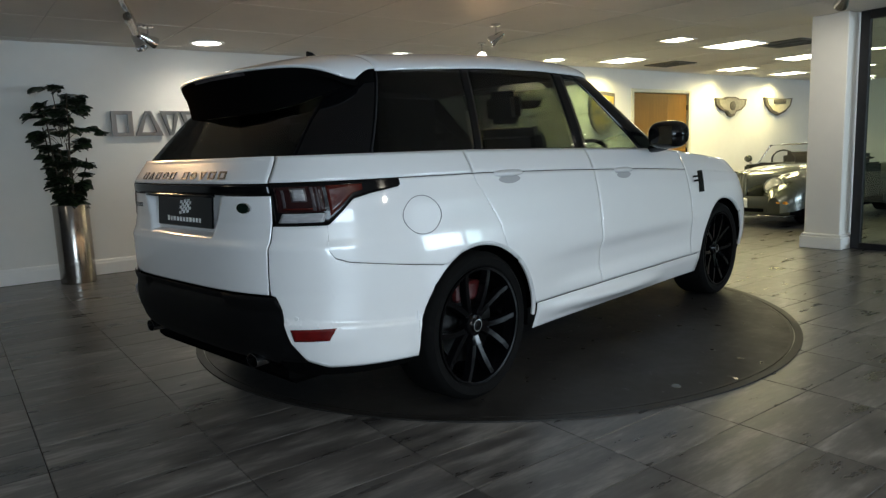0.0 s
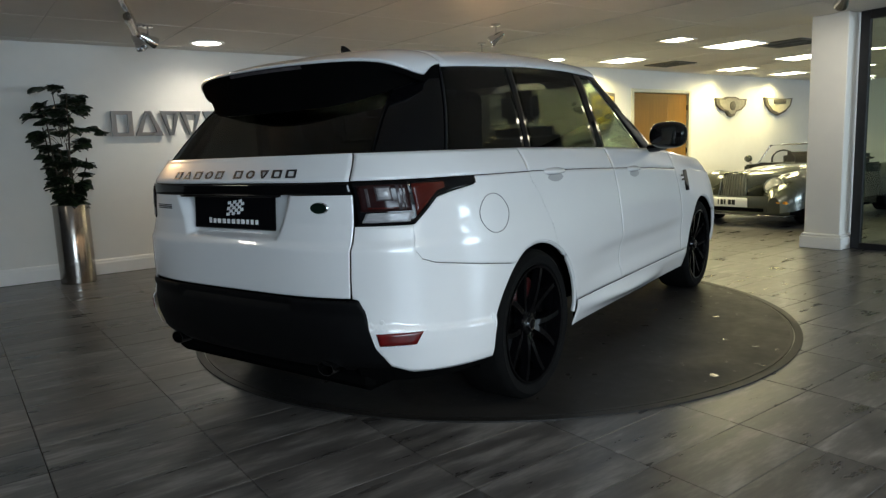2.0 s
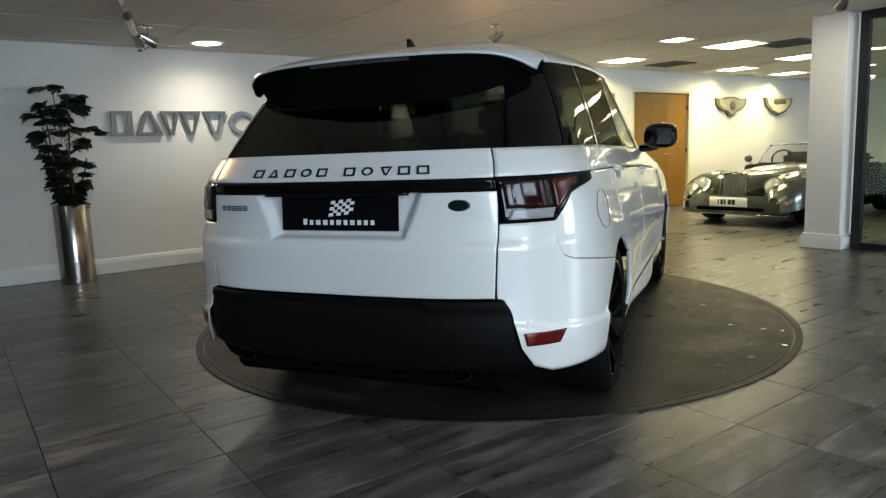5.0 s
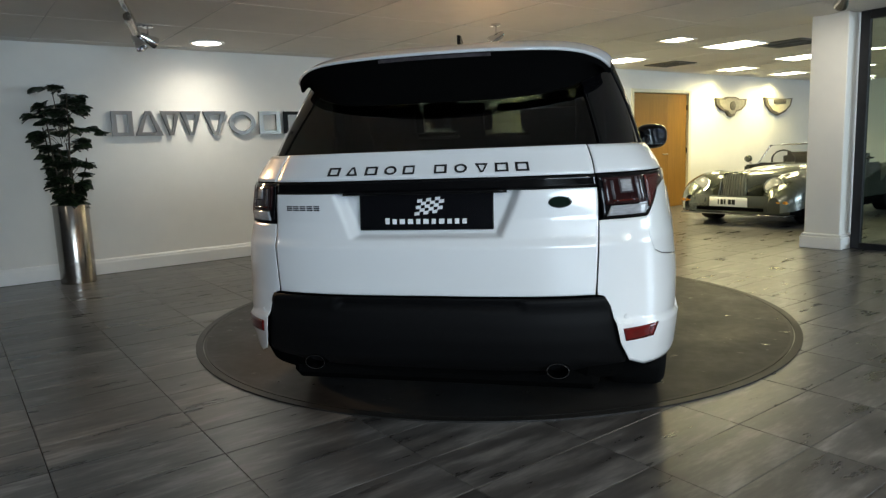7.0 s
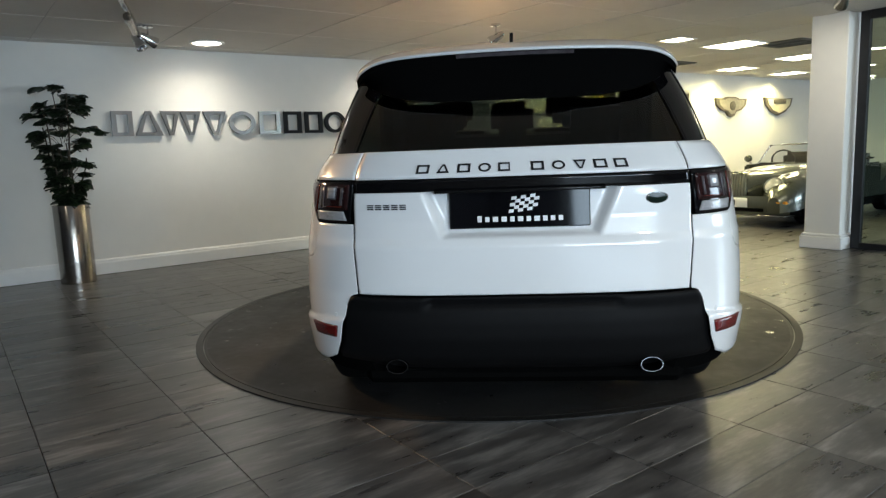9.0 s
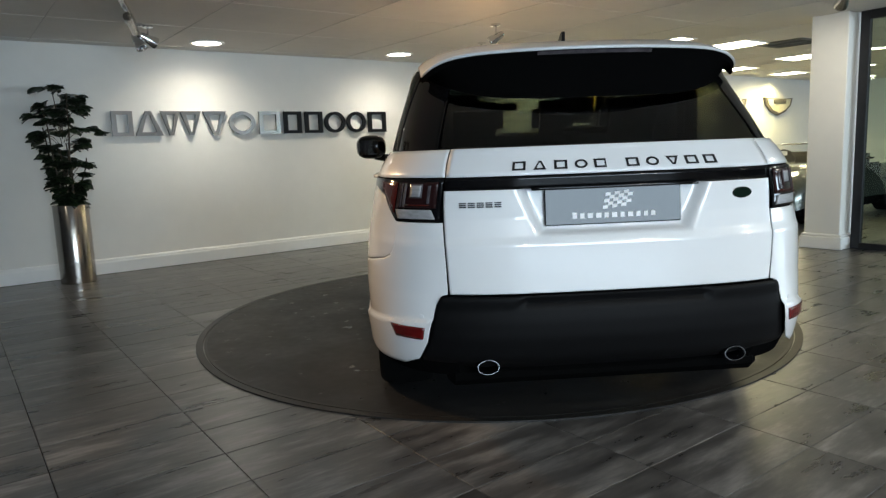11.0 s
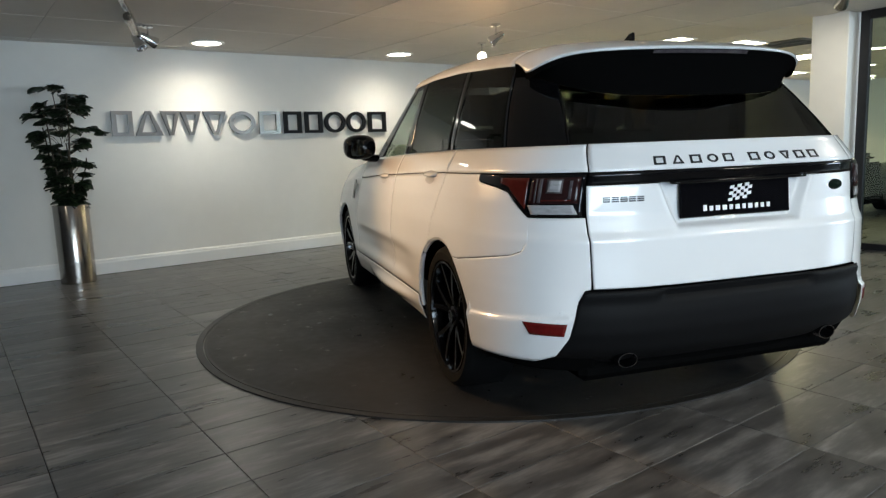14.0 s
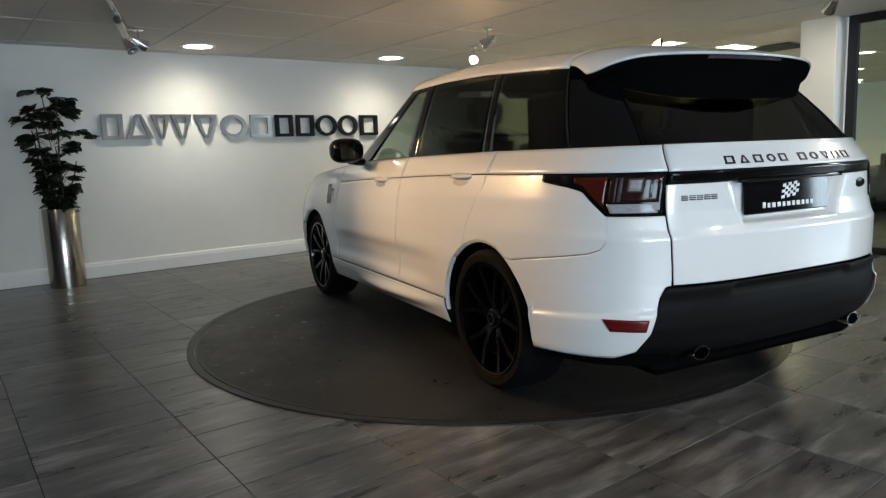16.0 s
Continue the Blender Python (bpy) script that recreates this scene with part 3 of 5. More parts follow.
for x, y, w in ((6.60, 3.10, 0.55), (6.2, 0.95, 0.6)):
    v = thing("ceiling_vent", "square louvred ceiling air vent", "vent", pose(x, y, CEIL), group="ceiling air vents")
    h = w / 2
    part("backing", box(-h, h, -h, h, -0.004, -0.001), TRIM, v)
    for k in range(7):
        yy = -h + w * (k + 0.5) / 7
        part("slat", box(-h + .03, h - .03, yy - 0.022, yy + 0.008, -0.016, -0.006), GRILLE_GREY, v)
    for x0, x1, y0, y1 in ((-h - .02, h + .02, -h - .02, -h + .02), (-h - .02, h + .02, h - .02, h + .02), (-h - .02, -h + .02, -h + .02, h - .02), (h - .02, h + .02, -h + .02, h - .02)):
        part("frame", box(x0, x1, y0, y1, -0.018, -0.002), GRILLE_GREY, v)


def track_spot(x, y, way, lit=False, arm=0.16, label="chrome adjustable ceiling spotlight, unlit"):
    ob = thing("spotlight", label, "spotlight", pose(x, y, CEIL), group="adjustable spotlights")
    part("canopy", lathe([(0, 0), (0.05, 0), (0.05, -0.02), (0.02, -0.03), (0, -0.03)], 24), CHROME, ob, smooth=40)
    way = Vector(way).normalized()
    hd = Vector((0, 0, -arm))
    part("stem", tube([(0, 0, -0.02), hd * 0.7, hd], 0.009), CHROME, ob)
    part("yoke", tube([hd + Vector((-0.05, 0, 0)), hd + Vector((0, 0, 0.02)), hd + Vector((0.05, 0, 0))], 0.007), CHROME, ob)
    turn = way.to_track_quat("Z", "Y").to_matrix().to_4x4()
    can = part("can", lathe([(0, -0.09), (0.025, -0.088), (0.036, -0.06), (0.042, 0.0), (0.056, 0.05), (0.058, 0.075), (0.052, 0.075), (0.046, 0.045), (0, 0.04)], 28), CHROME, ob, smooth=40, m=Matrix.Translation(hd) @ turn)
    part("bulb", lathe([(0, 0.050), (0.030, 0.048), (0.042, 0.046), (0, 0.046)], 24), GLOW_SPOT if lit else PIANO, can, "glowing lamp face" if lit else "")
    return ob


track_spot(2.20, 2.63, EYE - SPOT_HEAD, True, 0.16, "chrome adjustable ceiling spotlight, lit and aimed at the turntable")
track_spot(-1.60, 3.04, (0.2, -0.3, -0.6), arm=0.16)
track_spot(-1.50, 3.08, (0.7, 0.1, -0.35), arm=0.13)
track_spot(3.18, -1.04, (0.7, 0.6, -0.35), arm=0.12)
# added fitting, out of view, to go with the unseen left beam
track_spot(-3.00, 2.40, (1.95, -3.2, -1.45), True, 0.09, "chrome adjustable ceiling spotlight, lit and aimed at the turntable")
track_spot(1.55, 1.62, (-0.6, 0.5, -0.5), arm=0.14)
# light track that carries the first unlit spot
tr = thing("lighting_track", "grey metal ceiling lighting track", "lighting track", pose(-1.85, 2.30, CEIL))
part("rail", box(-0.02, 0.02, -0.75, 0.62, -0.035, 0.0, bevel=0.004, m=pose(0, 0, 0, 0, 0, -18)), STEEL, tr)
part("driver_tube", tube([(0.02, 0.05, -0.075), (0.10, 0.28, -0.095), (0.18, 0.52, -0.115)], 0.036, 16), STEEL, tr, "grey metal driver tube")
sp = thing("sprinkler", "small chrome ceiling sprinkler head", "sprinkler", pose(0.40, 0.52, CEIL))
part("rose", lathe([(0, 0), (0.04, 0), (0.035, -0.012), (0, -0.012)], 24), CHROME, sp)
part("head", lathe([(0, -0.012), (0.012, -0.012), (0.012, -0.04), (0.03, -0.045), (0, -0.05)], 16), CHROME, sp)
for x, y in ((8.2, 0.65), (10.75, 1.8), (13.4, 2.85)):
    d = thing("downlight", "round recessed ceiling downlight, lit", "ceiling light", pose(x, y, CEIL), group="recessed downlights")
    part("bezel", annulus(0.125, 0.155, -0.010, 0.0, 32), GLOSS_WHITE, d)
    part("diffuser", lathe([(0, -0.008), (0.12, -0.006), (0.125, -0.001), (0, -0.001)], 32), GLOW_YELLOW, d)


# ---- the white car: x to its right, y forward, z up ----
YC_R, YC_F, N_R, N_F = -1.55, 1.62, 3.52, 3.2
WR_Y, WF_Y, WHEEL_R, HUB_Z, TRACK = -1.41, 1.515, 0.367, 0.367, 0.822
ARCH_R, ARCH_Z = 0.435, 0.345


def smooth_table(xs, ys, width):
    g = np.linspace(xs[0], xs[-1], 600)
    v = np.interp(g, xs, ys)
    k = max(1, int(width / (g[1] - g[0])))
    ker = np.hanning(2 * k + 3)[1:-1]
    ker /= ker.sum()
    v = np.convolve(np.pad(v, len(ker) // 2, mode="edge"), ker, mode="same")[len(ker) // 2:-(len(ker) // 2)]
    return lambda x: float(np.interp(x, g, v))


crease = smooth_table([-2.5, -1.95, -1.37, -0.65, 0.3, 1.156, 1.8, 2.5], [1.114, 1.113, 1.106, 1.087, 1.052, 1.006, 0.955, 0.88], 0.15)
belt = smooth_table([-2.5, -1.4, -0.53, 0.5, 0.95, 1.8, 2.1, 2.5], [1.215, 1.213, 1.20, 1.174, 1.145, 1.062, 0.985, 0.86], 0.12)
width_low = smooth_table([0.15, 0.25, 0.36, 0.46, 0.56, 0.64, 0.70, 0.85, 1.0, 1.08, 1.12], [0.88, 0.928, 0.966, 0.977, 0.982, 0.984, 0.982, 0.970, 0.948, 0.930, 0.921], 0.02)
rear_y = smooth_table([0.15, 0.26, 0.36, 0.48, 0.55, 0.66, 0.74, 0.85, 0.88, 0.95, 1.06, 1.12, 1.215], [-2.26, -2.33, -2.41, -2.45, -2.455, -2.44, -2.445, -2.448, -2.432, -2.418, -2.418, -2.425, -2.365], 0.012)
front_y = smooth_table([0.15, 0.30, 0.50, 0.80, 0.95, 1.215], [2.30, 2.40, 2.42, 2.40, 2.33, 2.10], 0.06)


def half_width(y, z):
    c, b = crease(y), belt(y)
    if z <= c:
        zp = z + (1.11 - c) * min(1, max(0, (z - 0.5) / 0.5))
        w = width_low(zp)
    else:
        f = min(1.3, (z - c) / max(0.02, b - c))
        w = 0.920 - 0.036 * f - 0.022 * f * f
    for yc in (WR_Y, WF_Y):
        w += 0.010 * math.exp(-((y - yc) / 0.55) ** 4) * (math.exp(-((z - 0.66) / 0.24) ** 4) if z > 0.66 else 1.0)
    # hollow along the lower part of the doors
    w -= 0.026 * math.exp(-((z - 0.55) / 0.09) ** 4) * (1 / (1 + math.exp(-(y + 0.72) / 0.11))) * (1 / (1 + math.exp((y - 0.88) / 0.11)))
    return w


_a = np.linspace(0, pi / 2, 400)
_rx, _ry = 0.95 * np.sin(_a) ** (2 / N_R), YC_R - 0.89 * np.cos(_a) ** (2 / N_R)
_rs = np.concatenate([[0], np.cumsum(np.hypot(np.diff(_rx), np.diff(_ry)))])
S_R = float(_rs[-1])
_fx, _fy = 0.95 * np.cos(_a) ** (2 / N_F), YC_F + 0.78 * np.sin(_a) ** (2 / N_F)
_fs = np.concatenate([[0], np.cumsum(np.hypot(np.diff(_fx), np.diff(_fy)))])
S_F = S_R + YC_F - YC_R
S_END = S_F + float(_fs[-1])


def s_x(x):
    """How far round the outline from the middle of the tail, at x on the tail."""
    return float(np.interp(x, _rx, _rs))


def s_y(y):
    if y < YC_R:
        return float(np.interp(y, _ry, _rs))
    if y <= YC_F:
        return S_R + y - YC_R
    return S_F + float(np.interp(y, _fy, _fs))


def skin(s, z, side=1, off=0.0):
    """The body's surface, side 1 the right and -1 the left. off: metres outwards."""
    def at(s_):
        if s_ < S_R:
            a = float(np.interp(max(0, s_), _rs, _a))
            y = YC_R - (YC_R - rear_y(z)) * max(0.0, cos(a)) ** (2 / N_R)
            return half_width(y, z) * sin(a) ** (2 / N_R), y
        if s_ <= S_F:
            y = YC_R + s_ - S_R
            return half_width(y, z), y
        a = float(np.interp(s_ - S_F, _fs, _a))
        y = YC_F + (front_y(z) - YC_F) * sin(a) ** (2 / N_F)
        return half_width(y, z) * max(0.0, cos(a)) ** (2 / N_F), y
    x, y = at(s)
    if off:
        x0, y0 = at(max(0, s - 0.01))
        x1, y1 = at(min(S_END, s + 0.01))
        d = hypot(x1 - x0, y1 - y0) or 1
        nx, ny = (y1 - y0) / d, -(x1 - x0) / d
        x, y = x + nx * off, y + ny * off
    return Vector((side * x, y, z))


def lin(a, b, t):
    return a + (b - a) * t


def tab(xs, ys):
    return lambda x: float(np.interp(x, xs, ys))


car = thing("car", "white sport utility car with black wheels on the turntable", "car")


def panel(name, f, nu, nv, material, sides=(1, -1), label="", off=0.0, depth=0.003, dent=None):
    """A body panel: f(u, v) gives the way round the outline and the height."""
    made = []
    for side in sides:
        def place(u, v):
            s_, z = f(u, v)
            o = off + (dent(s_, z) if dent else 0.0)
            return skin(s_, z, side, o)
        made.append(thick(part(name, sheet(place, nu, nv), material, car, label, smooth=50), depth, 0))
    return made


def full(name, f, nu, nv, material, label="", off=0.0, depth=0.003, dent=None):
    """A panel across the tail, from the left to the right; u from -1 to 1."""
    def place(u, v):
        k = 2 * u - 1
        s_, z = f(abs(k), v)
        o = off + (dent(s_, z) if dent else 0.0)
        return skin(s_, z, 1 if k >= 0 else -1, o)
    return thick(part(name, sheet(place, nu, nv), material, car, label, smooth=50), depth, 0)


GAP = 0.0015


def arch_low(s_, y_, sill):
    """The lower edge of the side panels: the sill, or the wheel arch above it."""
    z = sill
    for yc in (WR_Y - 0.02, WF_Y):
        d = abs(y_ - yc)
        if d < ARCH_R:
            z = max(z, ARCH_Z + math.sqrt(ARCH_R ** 2 - d ** 2))
    return z


def y_of(s_):
    return YC_R + s_ - S_R if s_ >= S_R else float(np.interp(s_, _rs, _ry))


# dark shell behind all joints, and the floor of the car
shell = bmesh.new()
for side in (1, -1):
    def shell_f(u, v):
        s_ = u * S_END
        y = y_of(min(s_, S_F)) if s_ <= S_F else 2.0
        lo = max(0.30, arch_low(s_, y, 0.30)) if s_ <= S_F + 0.4 else 0.36
        if S_F < s_ <= S_F + 0.6:
            lo = max(lo, arch_low(s_, float(np.interp(s_ - S_F, _fs, _fy)), 0.30))
        return skin(s_, lin(lo, belt(y) - 0.015, v), side, -0.060 if s_ < s_x(0.60) else -0.014)
    add_grid(shell, shell_f, 120, 8)
part("inner_shell", shell, SHELL, car, "black inner structure")
part("underbody", box(-0.62, 0.62, -2.2, 2.15, 0.24, 0.40, bevel=0.03), SHELL, car)
for sx in (-1, 1):
    for yc in (WR_Y, WF_Y):
        wl = bmesh.new()
        add_grid(wl, lambda u, v: Vector((sx * lin(0.50, 0.915, v), yc - 0.02 - (ARCH_R + 0.012) * cos(pi * (u * 1.1 - 0.05)), ARCH_Z + (ARCH_R + 0.012) * sin(pi * (u * 1.1 - 0.05)))), 24, 2)
        part("wheel_arch_liner", wl, SHELL, car)
        part("inner_wing", box(sx * 0.48 - 0.01, sx * 0.48 + 0.01, yc - 0.5, yc + 0.5, 0.3, 0.85), SHELL, car)

# tailgate
S_SEAM_T, S_SEAM_M, S_SEAM_B = s_x(0.680), s_x(0.664), s_x(0.624)
full("tailgate_top", lambda u, v: (u * lin(S_SEAM_M, S_SEAM_T, v), lin(1.114, 1.222, v)), 60, 10, PAINT, "white tailgate top under the rear window")
full("tailgate_strip", lambda u, v: (u * S_SEAM_M, lin(1.066, 1.110, v)), 60, 4, PIANO, "black strip across the tailgate", off=0.004)


def plate_dent(s_, z):
    """The hollow round the number plate, wider at its top."""
    x = float(np.interp(s_, _rs, _rx))
    edge = lin(0.305, 0.395, (z - 0.885) / 0.185)
    fx = min(1, max(0, (edge - x) / 0.045))
    fz = min(1, max(0, (z - 0.878) / 0.022))
    f = min(fx, fz)
    return -0.040 * f * f * (3 - 2 * f)


full("tailgate_panel", lambda u, v: (u * lin(S_SEAM_B, S_SEAM_M, v), lin(0.660, 1.062, v)), 150, 60, PAINT, "white tailgate with a hollow for the plate", dent=plate_dent)
full("tailgate_handle", lambda u, v: (u * s_x(0.33), lin(1.056, 1.068, v)), 20, 2, PIANO, off=0.006, depth=0.02)

# rear lamps
lamp_low = tab([S_SEAM_M, s_y(-2.215), s_y(-2.115), s_y(-2.04), s_y(-1.885)], [0.944, 0.944, 1.042, 1.060, 1.082])
S_TIP = s_y(-1.885)
for side in (1, -1):
    tl = thick(part("tail_lamp", sheet(lambda u, v: skin(lin(S_SEAM_M + 0.006, S_TIP, u), lin(lamp_low(lin(S_SEAM_M + 0.006, S_TIP, u)), 1.110, v), side, 0.002), 44, 8), PIANO, car, "wrap-round rear lamp with red, smoked and clear lenses", smooth=50), 0.006, 0)

    def lens(name, s0, s1, z0, z1, material, off=0.007, nu=12, nv=6, slant=0.0):
        return thick(part(name, sheet(lambda u, v: skin(lin(s0, s1, u) + slant * v, lin(z0, min(z1, 1.2), v) if not callable(z0) else lin(z0(lin(s0, s1, u)), z1, v), side, off), nu, nv), material, tl, smooth=50), 0.004, 0)
    a0, a1 = s_x(0.685), s_y(-2.235)
    lens("smoked_lens", a0, a1 + 0.02, 0.995, 1.098, LENS_DARK)
    lens("clear_lens", a0, a1 + 0.005, 0.953, 0.990, LENS_CLEAR, slant=0.02)
    lens("red_lens", a1 + 0.035, s_y(-2.07), lambda s_: lamp_low(s_) + 0.022, 1.098, LENS_RED)
    for s0, s1, z0, z1, m_ in ((a0 + 0.03, a0 + 0.15, 1.006, 1.011, LENS_RED), (a0 + 0.030, a0 + 0.042, 1.014, 1.085, LENS_SMOKE)):
        lens("light_guide", s0, s1, z0, z1, m_, 0.010, 4, 3)
    lens("bulb_frame", a0 + 0.068, a0 + 0.132, 1.036, 1.092, LENS_SMOKE, 0.0085, 4, 3)
    lens("lamp_bulb", a0 + 0.075, a0 + 0.125, 1.042, 1.086, LENS_CLEAR, 0.010, 4, 3)
    for s0, s1 in ((0.150, 0.163), (0.172, 0.178)):
        lens("lamp_reflector", a0 + s0, a0 + s1, 1.0, 1.095, LENS_SMOKE, 0.010, 4, 3)

# white bumper corners, between the tailgate and the rear wheels
S_ARCH_R = s_y(WR_Y - 0.02 - ARCH_R + 0.004)
bump_top = tab([S_SEAM_B, s_y(-2.221), s_y(-2.214), s_y(-2.195), s_y(-2.15), s_y(-1.70)], [0.940, 0.940, 0.84, 0.805, 0.786, 0.716])
edge_low = tab([s_x(0.60), s_x(0.655), s_x(0.683), s_x(0.714), s_x(0.75), s_y(-2.25), S_ARCH_R], [0.668, 0.653, 0.60, 0.46, 0.385, 0.352, 0.335])


def bumper_f(u, v):
    # columns between the tailgate and the arch; the arch cuts the last ones
    s_ = lin(S_SEAM_B + 0.010, s_y(-2.19), u / 0.6) if u < 0.6 else lin(s_y(-2.19), s_y(-1.66), (u - 0.6) / 0.4)
    top = bump_top(s_) - GAP
    lo = edge_low(s_)
    y = y_of(s_)
    lo = max(lo, arch_low(s_, y, 0.0))
    lo = min(lo, top - 0.002)
    z = lin(lo, top, v)
    if s_ < S_SEAM_M + 0.01:
        s_ = max(s_, lin(S_SEAM_B, S_SEAM_M, (z - 0.66) / 0.40) + 0.007)
    return s_, z


def lip(s_, z):
    zl = lin(0.556, 0.506, (s_ - s_x(0.72)) / (S_ARCH_R - s_x(0.72)))
    f = min(1, max(0, (zl - z) / 0.011))
    return 0.014 * f


panel("rear_bumper", bumper_f, 140, 46, PAINT, label="white bumper corner", dent=lip)
for side in (1, -1):
    rf = thick(part("reflector", sheet(lambda u, v: skin(lin(s_x(0.728) - 0.012 * v, s_x(0.728) + 0.165 - 0.03 * (1 - v), u), lin(0.474, 0.524, v), side, 0.0185), 12, 4), REFLECTOR, car, "red rear reflector", smooth=50), 0.005, 0)
    part("parking_sensor", lathe([(0, 0.003), (0.009, 0.002), (0.010, -0.004), (0, -0.004)], 16, Matrix.Translation(skin(s_x(0.735), 0.566, side, 0.002)) @ pose(0, 0, 0, 90, 0, side * 28)), PAINT, car)

# black lower bumper
low_side = tab([0.26, 0.385, 0.46, 0.60, 0.655], [s_x(0.795), s_x(0.752), s_x(0.718), s_x(0.686), s_x(0.652)])
full("lower_bumper", lambda u, v: (u * low_side(lin(0.285, 0.652, v)), lin(0.285, 0.652, v)), 70, 22, TRIM, "black plastic lower bumper", off=-0.004,
     dent=lambda s_, z: 0.014 * min(1, max(0, (z - 0.60) / 0.03)) - (0.02 if (s_ < s_x(0.36) and 0.612 < z < 0.642) else 0) - 0.10 * min(1, max(0, (0.40 - z) / 0.1)) ** 1.5)
part("diffuser", box(-0.66, 0.66, -2.30, -1.9, 0.25, 0.34, bevel=0.03), SHELL, car)
for sx in (-1, 1):
    ex = bmesh.new()
    prof = [(1.0, 0.0), (1.0, 0.10), (0.90, 0.10), (0.89, 0.012), (0.93, 0.0)]
    n = 28
    rings = [[ex.verts.new((0.044 * r * cos(2 * pi * i / n), d, 0.030 * r * sin(2 * pi * i / n))) for i in range(n)] for r, d in prof]
    for k in range(5):
        a, b = rings[k], rings[(k + 1) % 5]
        for i in range(n):
            ex.faces.new((a[i], a[(i + 1) % n], b[(i + 1) % n], b[i]))
    part("exhaust_tip", ex, DARK_CHROME, car, "oval chrome exhaust tip", smooth=40, m=pose(sx * 0.505, -2.398, 0.360))

# quarter panel, doors and front wing
S_DOOR_R, S_B, S_A = s_y(-1.40), s_y(-0.315), s_y(0.93)


def quarter_low(s_):
    y = y_of(s_)
    return max(bump_top(s_) + GAP if y < -1.64 else 0, arch_low(s_, y, 0.3))


def door_edge(z):
    """The rear door's hind edge sweeps forward over the arch."""
    return float(np.interp(z, [0.70, 0.776, 0.848, 0.95, 1.084, 1.22], [0.18, 0.155, 0.136, 0.085, 0.0, 0.0]))


def quarter_top_f(u, v):
    s_ = lin(lin(S_SEAM_M, S_SEAM_T, v) + 0.006, S_DOOR_R - GAP, u)
    y = y_of(s_)
    return s_, lin(crease(y) + 0.002, belt(y) + 0.006, v)


panel("quarter_panel_top", quarter_top_f, 60, 8, PAINT)


def quarter_f(u, v):
    s_ = lin(s_y(-2.2205), s_y(-1.225), u ** 1.8)
    top = min(lamp_low(s_) - 0.004 if s_ < S_TIP else 9, crease(y_of(s_)) - 0.002)
    lo = min(quarter_low(s_), top - 0.001)
    z = lin(lo, top, v)
    s_ = min(s_, S_DOOR_R + door_edge(z) - GAP)
    return s_, z


panel("quarter_panel", quarter_f, 130, 44, PAINT, label="white rear quarter panel")


def sill_line(y):
    return lin(0.262, 0.255, (y + 1) / 2)


def door_f(s0, s1, hind):
    def f(u, v):
        s_ = lin(s0, s1, u)
        y = y_of(s_)
        lo = arch_low(s_, y, sill_line(y) + 0.145)
        z = lin(min(lo, crease(y) - 0.002), crease(y) - 0.001, v)
        if hind:
            s_ = max(s_, S_DOOR_R + door_edge(z) + GAP)
        return s_, z
    return f


panel("rear_door", door_f(S_DOOR_R + GAP, S_B - GAP, True), 80, 44, PAINT, label="white rear door")
panel("front_door", door_f(S_B + GAP, S_A - GAP, False), 60, 40, PAINT, label="white front door")
for name, s0, s1 in (("rear_door_shoulder", S_DOOR_R + GAP, S_B - GAP), ("front_door_shoulder", S_B + GAP, S_A - GAP)):
    panel(name, lambda u, v, s0=s0, s1=s1: (lin(s0, s1, u), lin(crease(y_of(lin(s0, s1, u))) + 0.003, belt(y_of(lin(s0, s1, u))) + 0.006, v)), 40, 8, PAINT)


def wing_f(u, v):
    s_ = lin(S_A + GAP, S_END - 0.55, u)
    y = y_of(s_) if s_ <= S_F else float(np.interp(s_ - S_F, _fs, _fy))
    lo = max(arch_low(s_, y, 0.40), 0.40 if y < WF_Y else 0.30)
    top = belt(y) + 0.004
    return s_, lin(min(lo, top - 0.01), top, v)


panel("front_wing", wing_f, 110, 44, PAINT, label="white front wing")


def skirt_f(u, v):
    s_ = lin(s_y(WR_Y - 0.02 + ARCH_R + 0.012), s_y(WF_Y - ARCH_R - 0.012), u)
    y = y_of(s_)
    return s_, lin(sill_line(y), sill_line(y) + 0.142, v)


panel("side_skirt", skirt_f, 50, 18, PAINT, label="white side skirt",
      dent=lambda s_, z: 0.004 + 0.045 * math.sin(pi * min(1, max(0, (s_ - s_y(-0.95)) / 1.5))) * math.exp(-((z - lin(0.345, 0.30, (s_ - s_y(-0.9)) / 1.5)) / 0.04) ** 2))
# black arch edge lips
for side in (1, -1):
    for yc in (WR_Y - 0.02, WF_Y):
        pts = []
        for i in range(33):
            a = pi * (i / 32)
            y, z = yc - ARCH_R * cos(a), ARCH_Z + ARCH_R * sin(a)
            s_ = s_y(y)
            pts.append(skin(s_, z, side, -0.012))
        part("arch_lip", tube(pts, 0.012, 6), PAINT, car)

